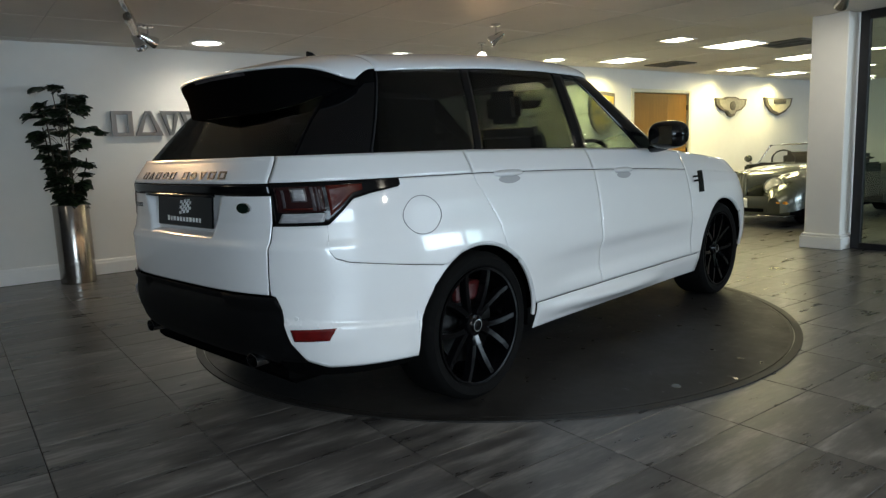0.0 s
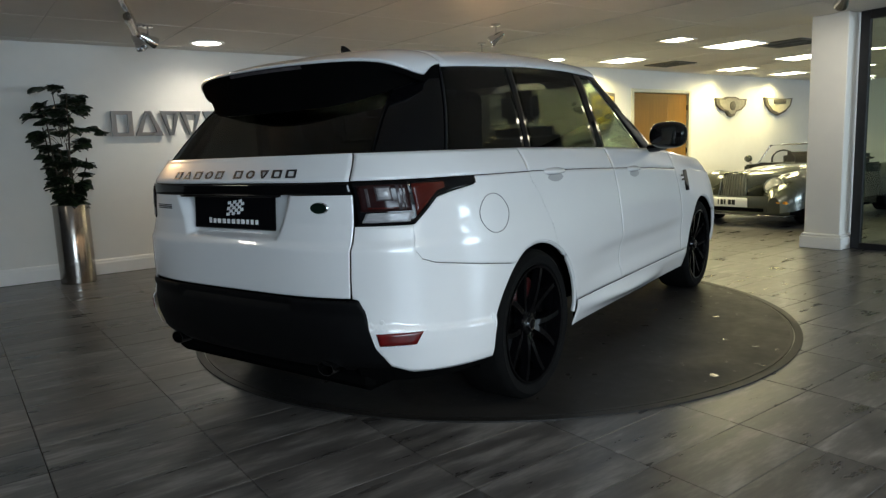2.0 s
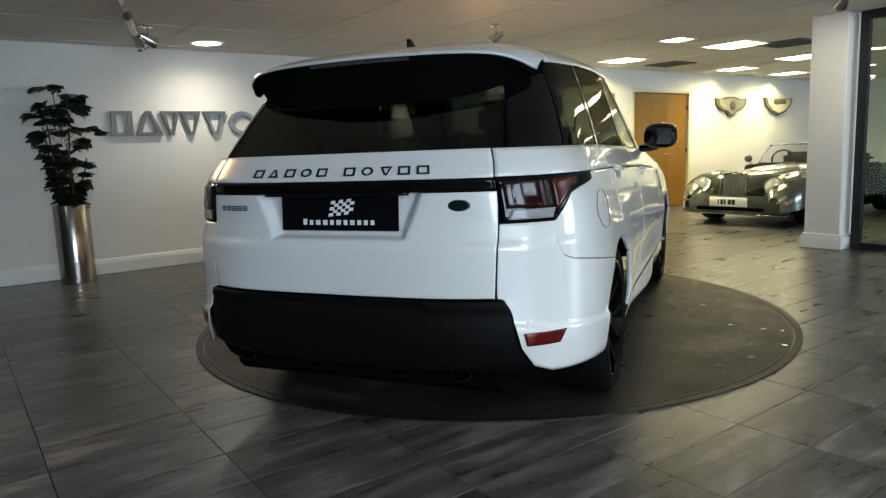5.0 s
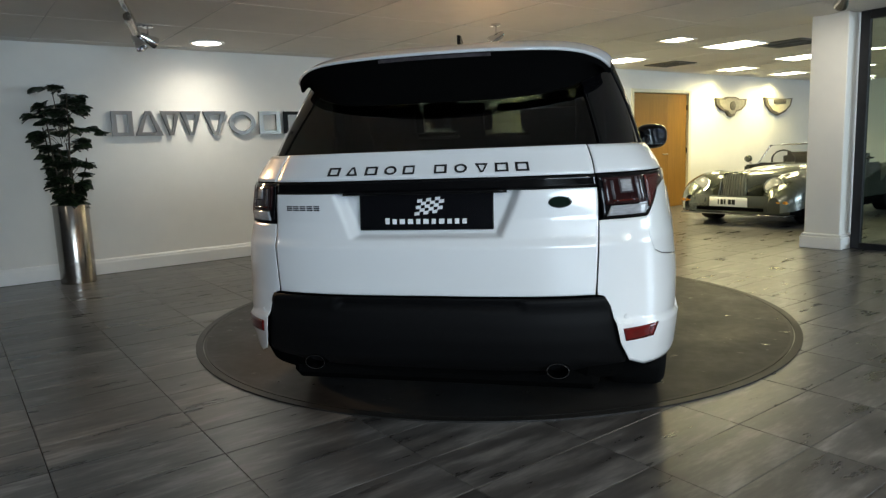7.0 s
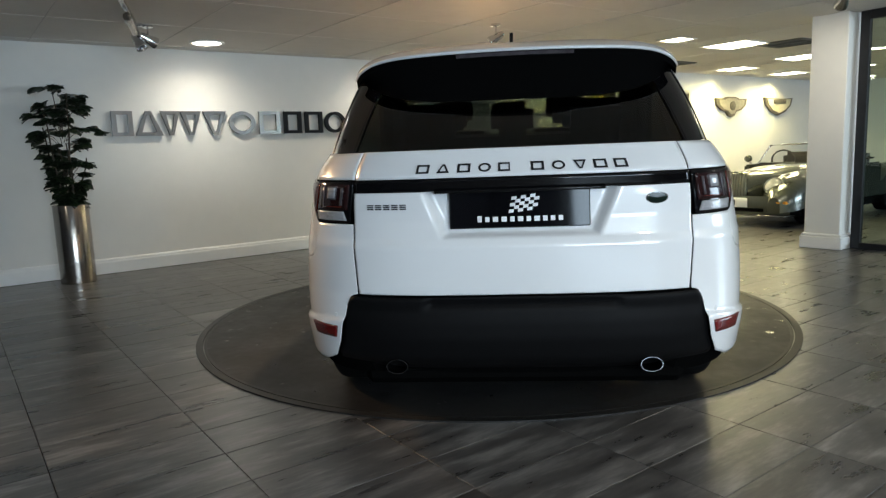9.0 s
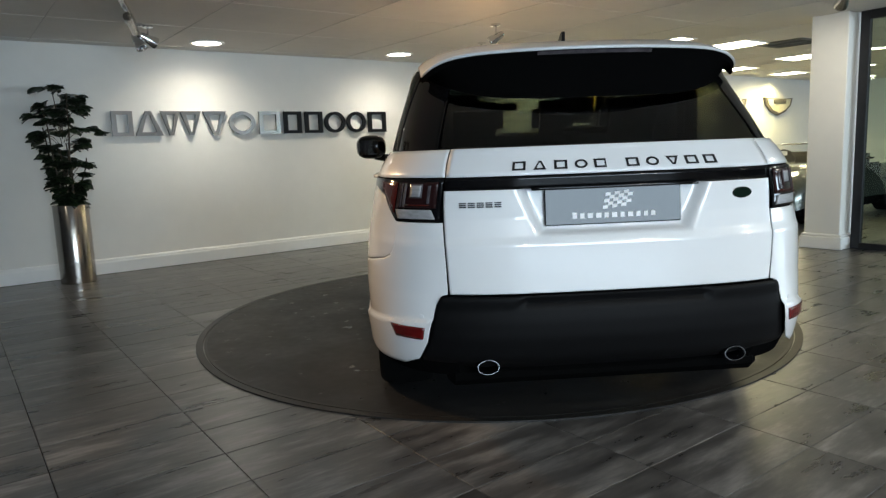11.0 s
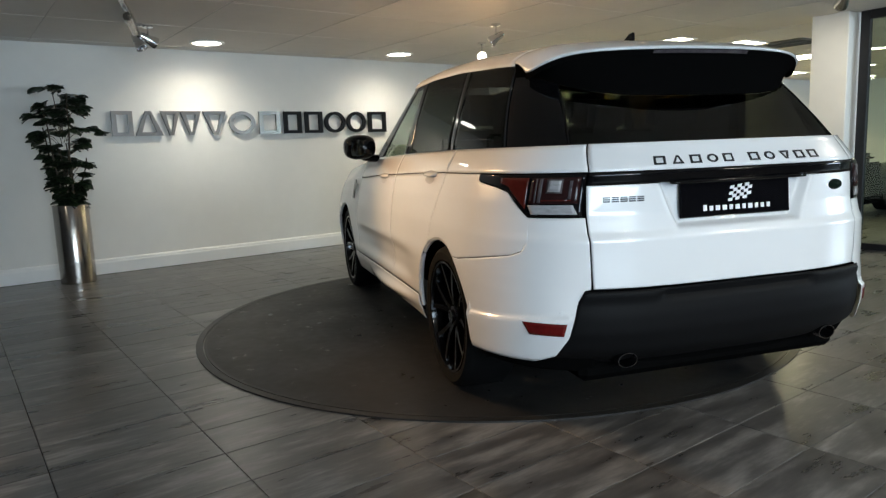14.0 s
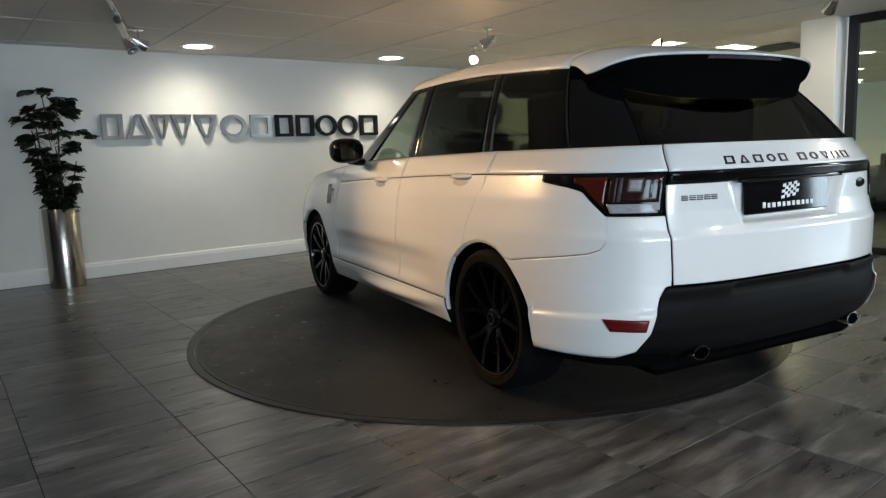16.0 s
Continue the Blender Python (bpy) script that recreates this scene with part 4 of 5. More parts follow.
# fuel cap, handles, vents, shut lines
cap_s, cap_z = s_y(-1.785), 0.947
pts = [skin(cap_s + 0.108 * cos(2 * pi * i / 40) * (1 + 0.06 * cos(4 * pi * i / 40) ** 2), cap_z + 0.083 * sin(2 * pi * i / 40), 1, 0.0035) for i in range(41)]
part("fuel_cap_joint", tube(pts, 0.0018, 5), JOINT, car, "round joint of the fuel cap")
for side in (1, -1):
    for y0 in (-1.135, 0.02):
        zc = crease(y0) - 0.012
        s0 = s_y(y0)
        hd = part("door_handle", sheet(lambda u, v: skin(s0 - 0.115 + 0.23 * u, zc + 0.008 + (v - 0.5) * 0.036 * (0.4 + 0.6 * sin(pi * u) ** 0.5), side, 0.004 + 0.032 * sin(pi * u) ** 0.5 * sin(pi * min(1, max(0, v))) ** 0.5), 16, 8), PAINT, car, "white pull handle", smooth=60)
        # grey sheet on the skin: the shade of the handle's hollow as colour
        part("handle_cup_shade", sheet(lambda u, v: skin(s0 - 0.09 + 0.18 * u, zc - 0.022 + (v - 0.5) * 0.045 * sin(pi * u) ** 0.6, side, 0.0035), 14, 4), mat("handle_shadow_cup", (0.35, 0.35, 0.36), 0.35), hd)
    vb = part("wing_vent", sheet(lambda u, v: skin(s_y(1.07) + 0.085 * u + 0.05 * v, lin(0.845, 1.0, v), side, 0.005), 6, 8), PIANO, car, "black wing vent with two fins")
    thick(vb, 0.004, 0)
    for z in (0.955, 0.925):
        part("vent_fin", sheet(lambda u, v: skin(s_y(1.00) + 0.12 * u, z + 0.014 * v, side, 0.012), 6, 2), PIANO, vb)
    part("roof_rail_joint", tube([skin(lin(S_TIP, S_DOOR_R, k / 10), crease(y_of(lin(S_TIP, S_DOOR_R, k / 10))), side, 0.001) for k in range(11)], 0.002, 5), TRIM, car)

# ---- glasshouse ----
G_TOP = smooth_table([-2.3, -1.95, -1.66, -1.06, -0.56, -0.1, 0.2, 0.5], [1.545, 1.572, 1.597, 1.638, 1.652, 1.645, 1.622, 1.59], 0.15)
G_LF = 0.42


def g_lr(h):
    return lin(0.83, 0.46, h)


def house(q, h, side=1, off=0.0):
    """Glass surface: q from 0 at the middle of the rear window, 1 to 2 along the side, 3 at the middle of the windscreen; h from belt to roof."""
    w = lin(0.848, 0.705, h) + 0.030 * h * (1 - h) - off * 0 + off
    yr, yf = lin(-2.352, -1.955, h) - 0.02 * sin(pi * max(0, h)) - off, lin(1.02, 0.20, h) + off
    lr = g_lr(h)
    if q <= 1:
        a = q * pi / 2
        x, y = w * sin(a) ** (2 / N_R), yr + lr - lr * max(0, cos(a)) ** (2 / N_R)
    elif q <= 2:
        x, y = w, lin(yr + lr, yf - G_LF, q - 1)
    else:
        a = (q - 2) * pi / 2
        x, y = w * max(0, cos(a)) ** (2 / 3.0), yf - G_LF + G_LF * sin(a) ** (2 / 3.0)
    x *= 1 + 0.015 * max(0.0, h) * min(1, max(0, (-1.25 - y) / 0.5))
    lo = belt(y) if y < 0.6 else lin(belt(0.6), belt(0.6) + 0.0, 1)
    return Vector((side * x, y, lin(lo - 0.004, G_TOP(y), h)))


def q_y(y, h):
    yr, yf = lin(-2.352, -1.955, h) - 0.02 * sin(pi * max(0, h)), lin(1.02, 0.20, h)
    lr = g_lr(h)
    if y < yr + lr:
        return math.acos(min(1, max(0, (yr + lr - y) / lr)) ** (N_R / 2)) / (pi / 2)
    return 1 + (y - yr - lr) / (yf - G_LF - yr - lr)


def q_x(x, h):
    w = lin(0.848, 0.705, h)
    return math.asin(min(1, x / w) ** (N_R / 2)) / (pi / 2)


def glass_panel(name, q0, q1, material, nu, nv=14, sides=(1, -1), label="", h0=-0.04, h1=1.0, off=0.0, parent=None):
    for side in sides:
        ob = part(name, sheet(lambda u, v: house(lin(q0(lin(h0, h1, v)), q1(lin(h0, h1, v)), u), lin(h0, h1, v), side, off), nu, nv), material, parent or car, label, smooth=60)
        thick(ob, 0.004, 0)


def edge(yb, yt):
    return lambda h: q_y(lin(yb, yt, h), h)


# rear window across the tail
rw = sheet(lambda u, v: house(abs(2 * u - 1) * q_x(lin(0.665, 0.545, v), v), lin(-0.05, 1, v), 1 if u >= 0.5 else -1), 48, 14)
thick(part("rear_window", rw, PRIVACY, car, "dark tinted rear window", smooth=60), 0.004, 0)
glass_panel("rear_pillar", lambda h: q_x(lin(0.668, 0.548, h), h), edge(-1.945, -1.775), PIANO, 20, label="gloss black rear pillar")
glass_panel("quarter_window", edge(-1.935, -1.765), edge(-1.30, -1.235), PRIVACY, 16, label="dark tinted quarter window")
glass_panel("door_pillar", edge(-1.30, -1.235), edge(-1.235, -1.175), PIANO, 4)
glass_panel("rear_door_window", edge(-1.235, -1.175), edge(-0.40, -0.44), PRIVACY, 18, label="dark tinted rear door window")
glass_panel("centre_pillar", edge(-0.40, -0.44), edge(-0.27, -0.33), PIANO, 4)
glass_panel("front_door_window", edge(-0.27, -0.33), lambda h: lin(1.90, 1.97, h), FRONTGLASS, 18, label="clear front door window", h1=0.93)
glass_panel("front_door_header", edge(-0.27, -0.33), lambda h: lin(1.90, 1.97, h), PIANO, 12, nv=2, h0=0.93)
glass_panel("windscreen_pillar", lambda h: lin(1.90, 1.97, h), lambda h: lin(2.22, 2.26, h), PIANO, 8, label="gloss black windscreen pillar")
thick(part("windscreen", sheet(lambda u, v: house(3 - abs(2 * u - 1) * lin(0.78, 0.74, v), v, 1 if u >= 0.5 else -1), 40, 12), pane_mat("windscreen_glass", (0.74, 0.80, 0.74)), car, "clear windscreen", smooth=60), 0.004, 0)
for side in (1, -1):
    part("divider_bar", tube([house(q_y(lin(-1.94, -1.77, k / 8), 0.02 + 0.96 * k / 8), 0.02 + 0.96 * k / 8, side, 0.004) for k in range(9)], 0.004, 5), DARK_METAL, car)
    part("belt_trim", tube([house(lin(q_x(0.675, 0), 1.95, k / 24), 0.012, side, 0.006) for k in range(25)], 0.008, 6), PIANO, car, "black belt trim")
    part("tailgate_edge", tube([house(q_x(lin(0.665, 0.545, k / 8), k / 8), k / 8, side, 0.003) for k in range(9)], 0.004, 5), PIANO, car)

# roof
R_W = 0.712


def roof_w(y):
    t = min(1, max(0, (y + 0.23) / 0.44))
    return R_W * max(0.0001, 1 - t ** 3) ** (1 / 3)


def roof_z(x, y):
    xi = min(1, abs(x) / roof_w(y))
    crown = lin(0.108, 0.118, min(1, max(0, (y + 1.9) / 1.2))) * min(1, max(0.0, (0.30 - y) / 0.25)) ** 0.6
    return G_TOP(y) - 0.004 + crown * (1 - xi ** 4) ** 0.6


def roof_f(u, v):
    k = (2 * u - 1)
    y = lin(-1.80, 0.205, 1 - (1 - v) ** 1.3)
    x = roof_w(y) * (1 - (1 - abs(k)) ** 1.5) * (1 if k >= 0 else -1)
    return Vector((x, y, roof_z(x, y)))


thick(part("roof", sheet(roof_f, 60, 40), PAINT, car, "white painted roof", smooth=60), 0.006, 0)


# spoiler: white top, black underside
def spoiler_lip(u):
    """The trailing edge, from the left cheek round the back to the right one."""
    k = 2 * u - 1
    a = abs(k) * pi / 2
    x, y = 0.702 * sin(a) ** 0.92, -1.912 - 0.270 * max(0.0, cos(a)) ** 0.92
    xi = x / 0.702
    return Vector((x if k >= 0 else -x, y, 1.612 - 0.012 * xi ** 2 - 0.060 * xi ** 10))


def spoiler_top(u, v):
    q = spoiler_lip(u)
    x = q.x / 0.702 * 0.708
    p = Vector((x, -1.803, roof_z(x, -1.803)))
    return p.lerp(q, v) + Vector((0, 0, 0.012 * sin(pi * v)))


def spoiler_under(u, v):
    p = spoiler_lip(u) + Vector((0, 0.012, -0.026))
    xi = min(1, abs(p.x) / 0.702)
    h = lin(0.60, 0.88, xi ** 5)
    g = house(q_x(xi * lin(0.62, 0.66, xi ** 4), h), h, 1 if p.x >= 0 else -1, 0.006)
    w = v ** 0.8
    return p.lerp(g, w) + Vector((0, 0, 0.012 * sin(pi * v)))


sp = part("spoiler", sheet(spoiler_top, 80, 14), PAINT, car, "white roof spoiler with a black underside", smooth=60)
thick(sp, 0.010, 0)
part("spoiler_underside", sheet(spoiler_under, 80, 10), SHELL, sp, "black underside", smooth=60)
part("spoiler_edge", sheet(lambda u, v: spoiler_lip(u) + Vector((0, 0.004 + 0.008 * v, -0.004 - 0.024 * v)), 80, 2), SHELL, sp, smooth=60)
for side in (1, -1):
    def fillet(u, v):
        p = spoiler_top(1.0, u)
        q = house(q_y(min(p.y, -1.80), 0.86), 0.86, 1, 0.003)
        w = p.lerp(q, v)
        return Vector((side * (w.x - 0.004 * (1 - v)), w.y, w.z))
    part("spoiler_fillet", sheet(fillet, 14, 4), SHELL, sp, "black fillet under the spoiler's end", smooth=60)
part("brake_lamp", sheet(lambda u, v: spoiler_lip(0.40 + 0.20 * u) + Vector((0, -0.004 + 0.01 * v, -0.009 - 0.013 * v)), 16, 2), LENS_SMOKE, sp, "high-level brake lamp strip")
fin = add_prism(bmesh.new(), [(-0.065, 0), (0.075, 0), (0.045, 0.012), (-0.035, 0.056), (-0.062, 0.060)], -0.008, 0.008)
part("roof_aerial", fin, PIANO, car, "black shark-fin aerial", m=Matrix.Translation((0, -1.585, roof_z(0, -1.6) - 0.004)) @ pose(0, 0, 0, 0, 0, 90))

# bonnet and front end
thick(part("bonnet", sheet(lambda u, v: Vector(((2 * u - 1) * lin(0.86, 0.80, v), lin(0.90, 2.12, v), belt(lin(0.90, 2.12, v)) + 0.004 + 0.035 * (1 - abs(2 * u - 1) ** 6) * (1 - 0.6 * v))), 30, 24), PAINT, car, "white bonnet", smooth=50), 0.006, 0)
panel("front_bumper", lambda u, v: (lin(S_END - 0.545, S_END, u), lin(0.30, 0.72, v)), 24, 16, PAINT, label="white front bumper")
panel("front_grille", lambda u, v: (lin(S_END - 0.48, S_END, u), lin(0.725, 0.90, v)), 16, 6, PIANO, label="black front grille", off=-0.006)
panel("headlamp", lambda u, v: (lin(S_END - 0.74, S_END - 0.49, u), lin(0.76, 0.905, v)), 14, 6, LENS_CLEAR, off=0.008)
thick(part("nose", sheet(lambda u, v: skin(lin(S_END - 0.9, S_END, min(1, 2 * min(u, 1 - u))), lin(0.90, 1.0, v), 1 if u < 0.5 else -1, lin(0.0, -0.20, v)), 40, 4), PAINT, car, smooth=50), 0.006, 0)

# door mirrors
for side in (1, -1):
    def mirror_f(u, v):
        a, b = 2 * pi * u, pi * v
        ring = max(0.0, sin(b)) ** 0.55
        x = 0.118 * (abs(cos(a)) ** 0.72) * (1 if cos(a) > 0 else -1) * ring
        z = 0.092 * (abs(sin(a)) ** 0.72) * (1 if sin(a) > 0 else -1) * ring
        return Vector((side * (1.015 + x), 0.46 - 0.105 * cos(b) + 0.02 * x / 0.118, 1.266 + z))
    mr = part("door_mirror", sheet(mirror_f, 28, 12), PIANO, car, "gloss black door mirror", smooth=60)
    part("mirror_glass", sheet(lambda u, v: Vector((side * (1.015 + (u - 0.5) * 0.165), 0.352 + 0.030 * (0.5 - u), 1.262 + (v - 0.5) * 0.115)), 2, 2), MIRROR, mr)
    part("mirror_arm", tube([(side * 0.865, 0.50, 1.178), (side * 0.93, 0.49, 1.182), (side * 0.99, 0.48, 1.195)], 0.028, 8), PIANO, mr)

# plate, marks and badge: plain bars and shapes
plate = part("number_plate", box(-0.270, 0.270, -2.398, -2.388, 0.914, 1.064, bevel=0.004, seg=1), PLATE, car, "black display plate with white marks")
plate.matrix_basis = Matrix.Translation((0, -2.393, 0.99)) @ pose(0, 0, 0, -4) @ Matrix.Translation((0, 2.393, -0.99))
for r in range(5):
    for c in range(6):
        if (r + c) % 2 == 0:
            mb = add_prism(bmesh.new(), [(-0.0105, -0.0075), (0.0095, -0.0055), (0.0115, 0.0075), (-0.0085, 0.0055)], -0.002, 0.0)
            part("plate_mark", mb, PLATE_MARK, plate, m=pose(-0.044 + c * 0.018 + r * 0.003 + 0.012, -2.3985, 0.978 + r * 0.0125 + c * 0.002))
x = -0.165
for k in range(11):
    w = 0.027 if k in (2, 3, 5, 7) else 0.023
    h = 0.024 if k == 0 else 0.0195
    part("plate_mark", box(x + 0.003, x + w - 0.003, -2.4005, -2.3985, 0.938, 0.938 + h), PLATE_MARK, plate)
    x += w + 0.0065
# raised marks over the strip: one plain bar pair for each character
MARKS = "frame", "wedge", "frame", "ring", "frame", "frame", "ring", "drop", "frame", "frame"
XS = -0.385, -0.302, -0.218, -0.135, -0.055, 0.075, 0.158, 0.243, 0.322, 0.402
for kind, xm in zip(MARKS, XS):
    bm = bmesh.new()
    rings = []
    for lift in (-0.005, 0.0065):
        for xx, zz in outline_of(kind, 0.052, 0.033, 1.0) + outline_of(kind, 0.052, 0.033, 0.009):
            rings.append(bm.verts.new(skin(s_x(abs(xm + xx)), 1.150 + zz, 1 if xm + xx >= 0 else -1, lift)))
    n = len(rings) // 4
    for i in range(n):
        j = (i + 1) % n
        for a, b in ((0, 2), (2, 3), (3, 1)):
            bm.faces.new((rings[a * n + i], rings[a * n + j], rings[b * n + j], rings[b * n + i]))
    part("raised_mark", bm, LETTER, car)
for k in range(5):
    x0 = -0.600 + k * 0.0335
    a, b = skin(s_x(-x0), 1.006, -1, 0.002), skin(s_x(-x0 - 0.026), 1.006, -1, 0.002)
    bm = bmesh.new()
    for z0, z1 in ((-0.010, -0.005), (-0.002, 0.003), (0.006, 0.010)):
        q4 = [bm.verts.new((p.x, p.y - 0.003, 1.006 + zz)) for p, zz in ((a, z0), (b, z0), (b, z1), (a, z1))]
        r4 = [bm.verts.new((p.x, p.y + 0.004, 1.006 + zz)) for p, zz in ((a, z0), (b, z0), (b, z1), (a, z1))]
        bm.faces.new(q4)
        for i in range(4):
            bm.faces.new((q4[i], r4[i], r4[(i + 1) % 4], q4[(i + 1) % 4]))
    part("name_mark", bm, DARK_METAL, car)
bp = skin(s_x(0.52), 1.013, 1, 0.0)
badge = part("badge", lathe([(0, 0.006), (0.9, 0.006), (1.0, 0.002), (1.0, -0.006), (0, -0.006)], 32, Matrix.Translation(bp) @ pose(0, 0, 0, 90, 0, 6) @ Matrix.Diagonal((0.046, 0.024, 1, 1))), CHROME, car, "oval chrome and green badge", smooth=30)
part("badge_field", lathe([(0, 0.009), (0.86, 0.008), (0.86, 0.004), (0, 0.004)], 32, Matrix.Translation(bp) @ pose(0, 0, 0, 90, 0, 6) @ Matrix.Diagonal((0.046, 0.024, 1, 1))), GREEN, badge)


# wheels
def wheel(sx, yc):
    w = part("wheel", bmesh.new(), RUBBER, car, "black multi-spoke alloy wheel with a low tyre", m=pose(sx * TRACK, yc, HUB_Z))
    turn = pose(0, 0, 0, 0, 90 * sx)
    R = WHEEL_R
    part("tyre", lathe([(0.283, -0.115), (0.300, -0.132), (0.335, -0.138), (R - 0.012, -0.122), (R - 0.002, -0.10), (R, 0.0), (R - 0.002, 0.10), (R - 0.012, 0.122), (0.335, 0.138), (0.300, 0.132), (0.283, 0.115)], 72, turn), RUBBER, w, smooth=35)
    rim = part("rim", lathe([(0.288, 0.120), (0.288, 0.132), (0.276, 0.130), (0.270, 0.10), (0.262, 0.02), (0.262, -0.11), (0.285, -0.12), (0.288, -0.11)], 72, turn), WHEEL_BLACK, w, smooth=35)
    for k in range(5):
        for d in (-1, 1):
            bm = bmesh.new()
            a0, a1 = radians(72 * k + d * 7), radians(72 * k + d * 19)
            rows = []
            for i in range(5):
                t = i / 4
                r, a = lin(0.045, 0.275, t), lin(a0, a1, t)
                hw = lin(0.020, 0.017, t)
                zz = lin(0.085, 0.122, t ** 0.7)
                c, n_ = Vector((r * cos(a), r * sin(a), 0)), Vector((-sin(a), cos(a), 0))
                rows.append([bm.verts.new(c + n_ * hw * e + Vector((0, 0, z))) for e, z in ((-1, zz - 0.035), (-0.7, zz), (0.7, zz), (1, zz - 0.035))])
            for a, b in zip(rows, rows[1:]):
                for i in range(4):
                    bm.faces.new((a[i], b[i], b[(i + 1) % 4], a[(i + 1) % 4]))
            bm.faces.new(rows[0]), bm.faces.new(rows[-1][::-1])
            bmesh.ops.transform(bm, matrix=turn, verts=bm.verts)
            part("spoke", bm, WHEEL_BLACK, w)
    part("hub", lathe([(0, 0.108), (0.030, 0.106), (0.036, 0.098), (0.052, 0.095), (0.062, 0.08), (0.066, 0.04), (0, 0.04)], 32, turn), WHEEL_BLACK, w, smooth=30)
    part("hub_ring", annulus(0.026, 0.031, 0.107, 0.110, 24), CHROME, w, m=turn)
    part("brake_disc", lathe([(0, 0.0), (0.19, 0.0), (0.19, 0.03), (0, 0.03)], 48, turn), DISCMETAL, w)
    part("brake_caliper", box(-0.09, 0.09, 0.12, 0.21, -0.02, 0.065, bevel=0.012, m=turn @ pose(0, 0, 0, 0, 0, 90 if yc < 0 else -90)), CALIPER, w, "red brake caliper")


for sx in (1, -1):
    for yc in (WR_Y, WF_Y):
        wheel(sx, yc)

# cabin
for sx in (-0.37, 0.37):
    seat = part("front_seat", box(sx - 0.26, sx + 0.26, -0.25, 0.30, 0.55, 0.78, bevel=0.05, seg=2), LEATHER, car, "dark leather front seat")
    part("seat_back", box(-0.25, 0.25, -0.07, 0.07, 0, 0.62, bevel=0.05, seg=2, m=Matrix.Translation((sx, -0.26, 0.74)) @ pose(0, 0, 0, 14)), LEATHER, seat)
    part("headrest", box(-0.13, 0.13, -0.05, 0.05, 0, 0.20, bevel=0.04, seg=2, m=Matrix.Translation((sx, -0.44, 1.37)) @ pose(0, 0, 0, 8)), LEATHER, seat)
bench = part("rear_bench", box(-0.66, 0.66, -1.20, -0.75, 0.55, 0.80, bevel=0.05, seg=2), LEATHER, car, "dark leather rear bench")
part("bench_back", box(-0.66, 0.66, -0.08, 0.08, 0, 0.55, bevel=0.05, seg=2, m=Matrix.Translation((0, -1.20, 0.76)) @ pose(0, 0, 0, 16)), LEATHER, bench)
for sx, hw in ((-0.44, 0.18), (0.0, 0.11), (0.44, 0.18)):
    part("bench_headrest", box(-hw, hw, -0.05, 0.05, 0, 0.18, bevel=0.04, seg=2, m=Matrix.Translation((sx, -1.37, 1.28)) @ pose(0, 0, 0, 10)), LEATHER, bench)
for sx in (-0.60, 0.60):
    part("pillar_trim", box(sx - 0.05, sx + 0.05, -1.72, -1.34, 1.0, 1.50, bevel=0.03), SHELL, car)
part("dashboard", box(-0.78, 0.78, 0.62, 1.10, 0.70, 1.16, bevel=0.06, seg=2), LEATHER, car, "dark dashboard")
part("cabin_floor", box(-0.80, 0.80, -2.25, 1.0, 0.44, 0.50), SHELL, car)
part("parcel_cover", box(-0.70, 0.70, -2.18, -1.42, 1.03, 1.06, bevel=0.01), LEATHER, car, "dark luggage cover")
sw = bmesh.new()
add_tube(sw, [(0.37 + 0.18 * cos(2 * pi * i / 24), 0.52 + 0.05 * sin(2 * pi * i / 24), 1.08 + 0.17 * sin(2 * pi * i / 24)) for i in range(25)], 0.016, 6)
part("steering_wheel", sw, LEATHER, car)
part("roof_lining", sheet(lambda u, v: Vector(((2 * u - 1) * 0.66, lin(-1.85, 0.1, v), 1.615 + 0.05 * (1 - (2 * u - 1) ** 4))), 12, 8), SHELL, car)
mirror_in = part("inside_mirror", box(-0.12, 0.12, 0.28, 0.31, 1.50, 1.56, bevel=0.01), PIANO, car)


# ---- grey-green roadster parked by the wall ----
roadster = thing("roadster", "grey-green metallic open roadster with a chrome windscreen frame", "car", pose(7.78, 1.50, 0, 0, 0, 90) @ Matrix.Diagonal((1.10, 1.0, 1.0, 1.0)))


def rpart(name, bm, material, parent=None, label="", smooth=50.0, m=None):
    return part(name, bm, material, parent or roadster, label, smooth, m)


hood_w = smooth_table([-2.0, -1.2, -0.2, 0.5, 1.2, 1.75, 1.95], [0.60, 0.76, 0.76, 0.62, 0.42, 0.24, 0.20], 0.2)
hood_z = smooth_table([-2.0, -1.2, -0.6, 0.1, 0.9, 1.6, 1.85, 1.97], [0.62, 0.80, 0.82, 0.83, 0.82, 0.77, 0.72, 0.60], 0.12)


def hood_f(u, v):
    y = lin(0.12, 1.93, v)
    a = pi * u
    return Vector((hood_w(y) * cos(a), y, lin(0.30, hood_z(y), max(0.0, sin(a)) ** 0.45)))


def tail_f(u, v):
    y = lin(-2.0, -0.75, v)
    a = pi * u
    return Vector((hood_w(y) * cos(a), y, lin(0.28, hood_z(y), max(0.0, sin(a)) ** 0.35)))


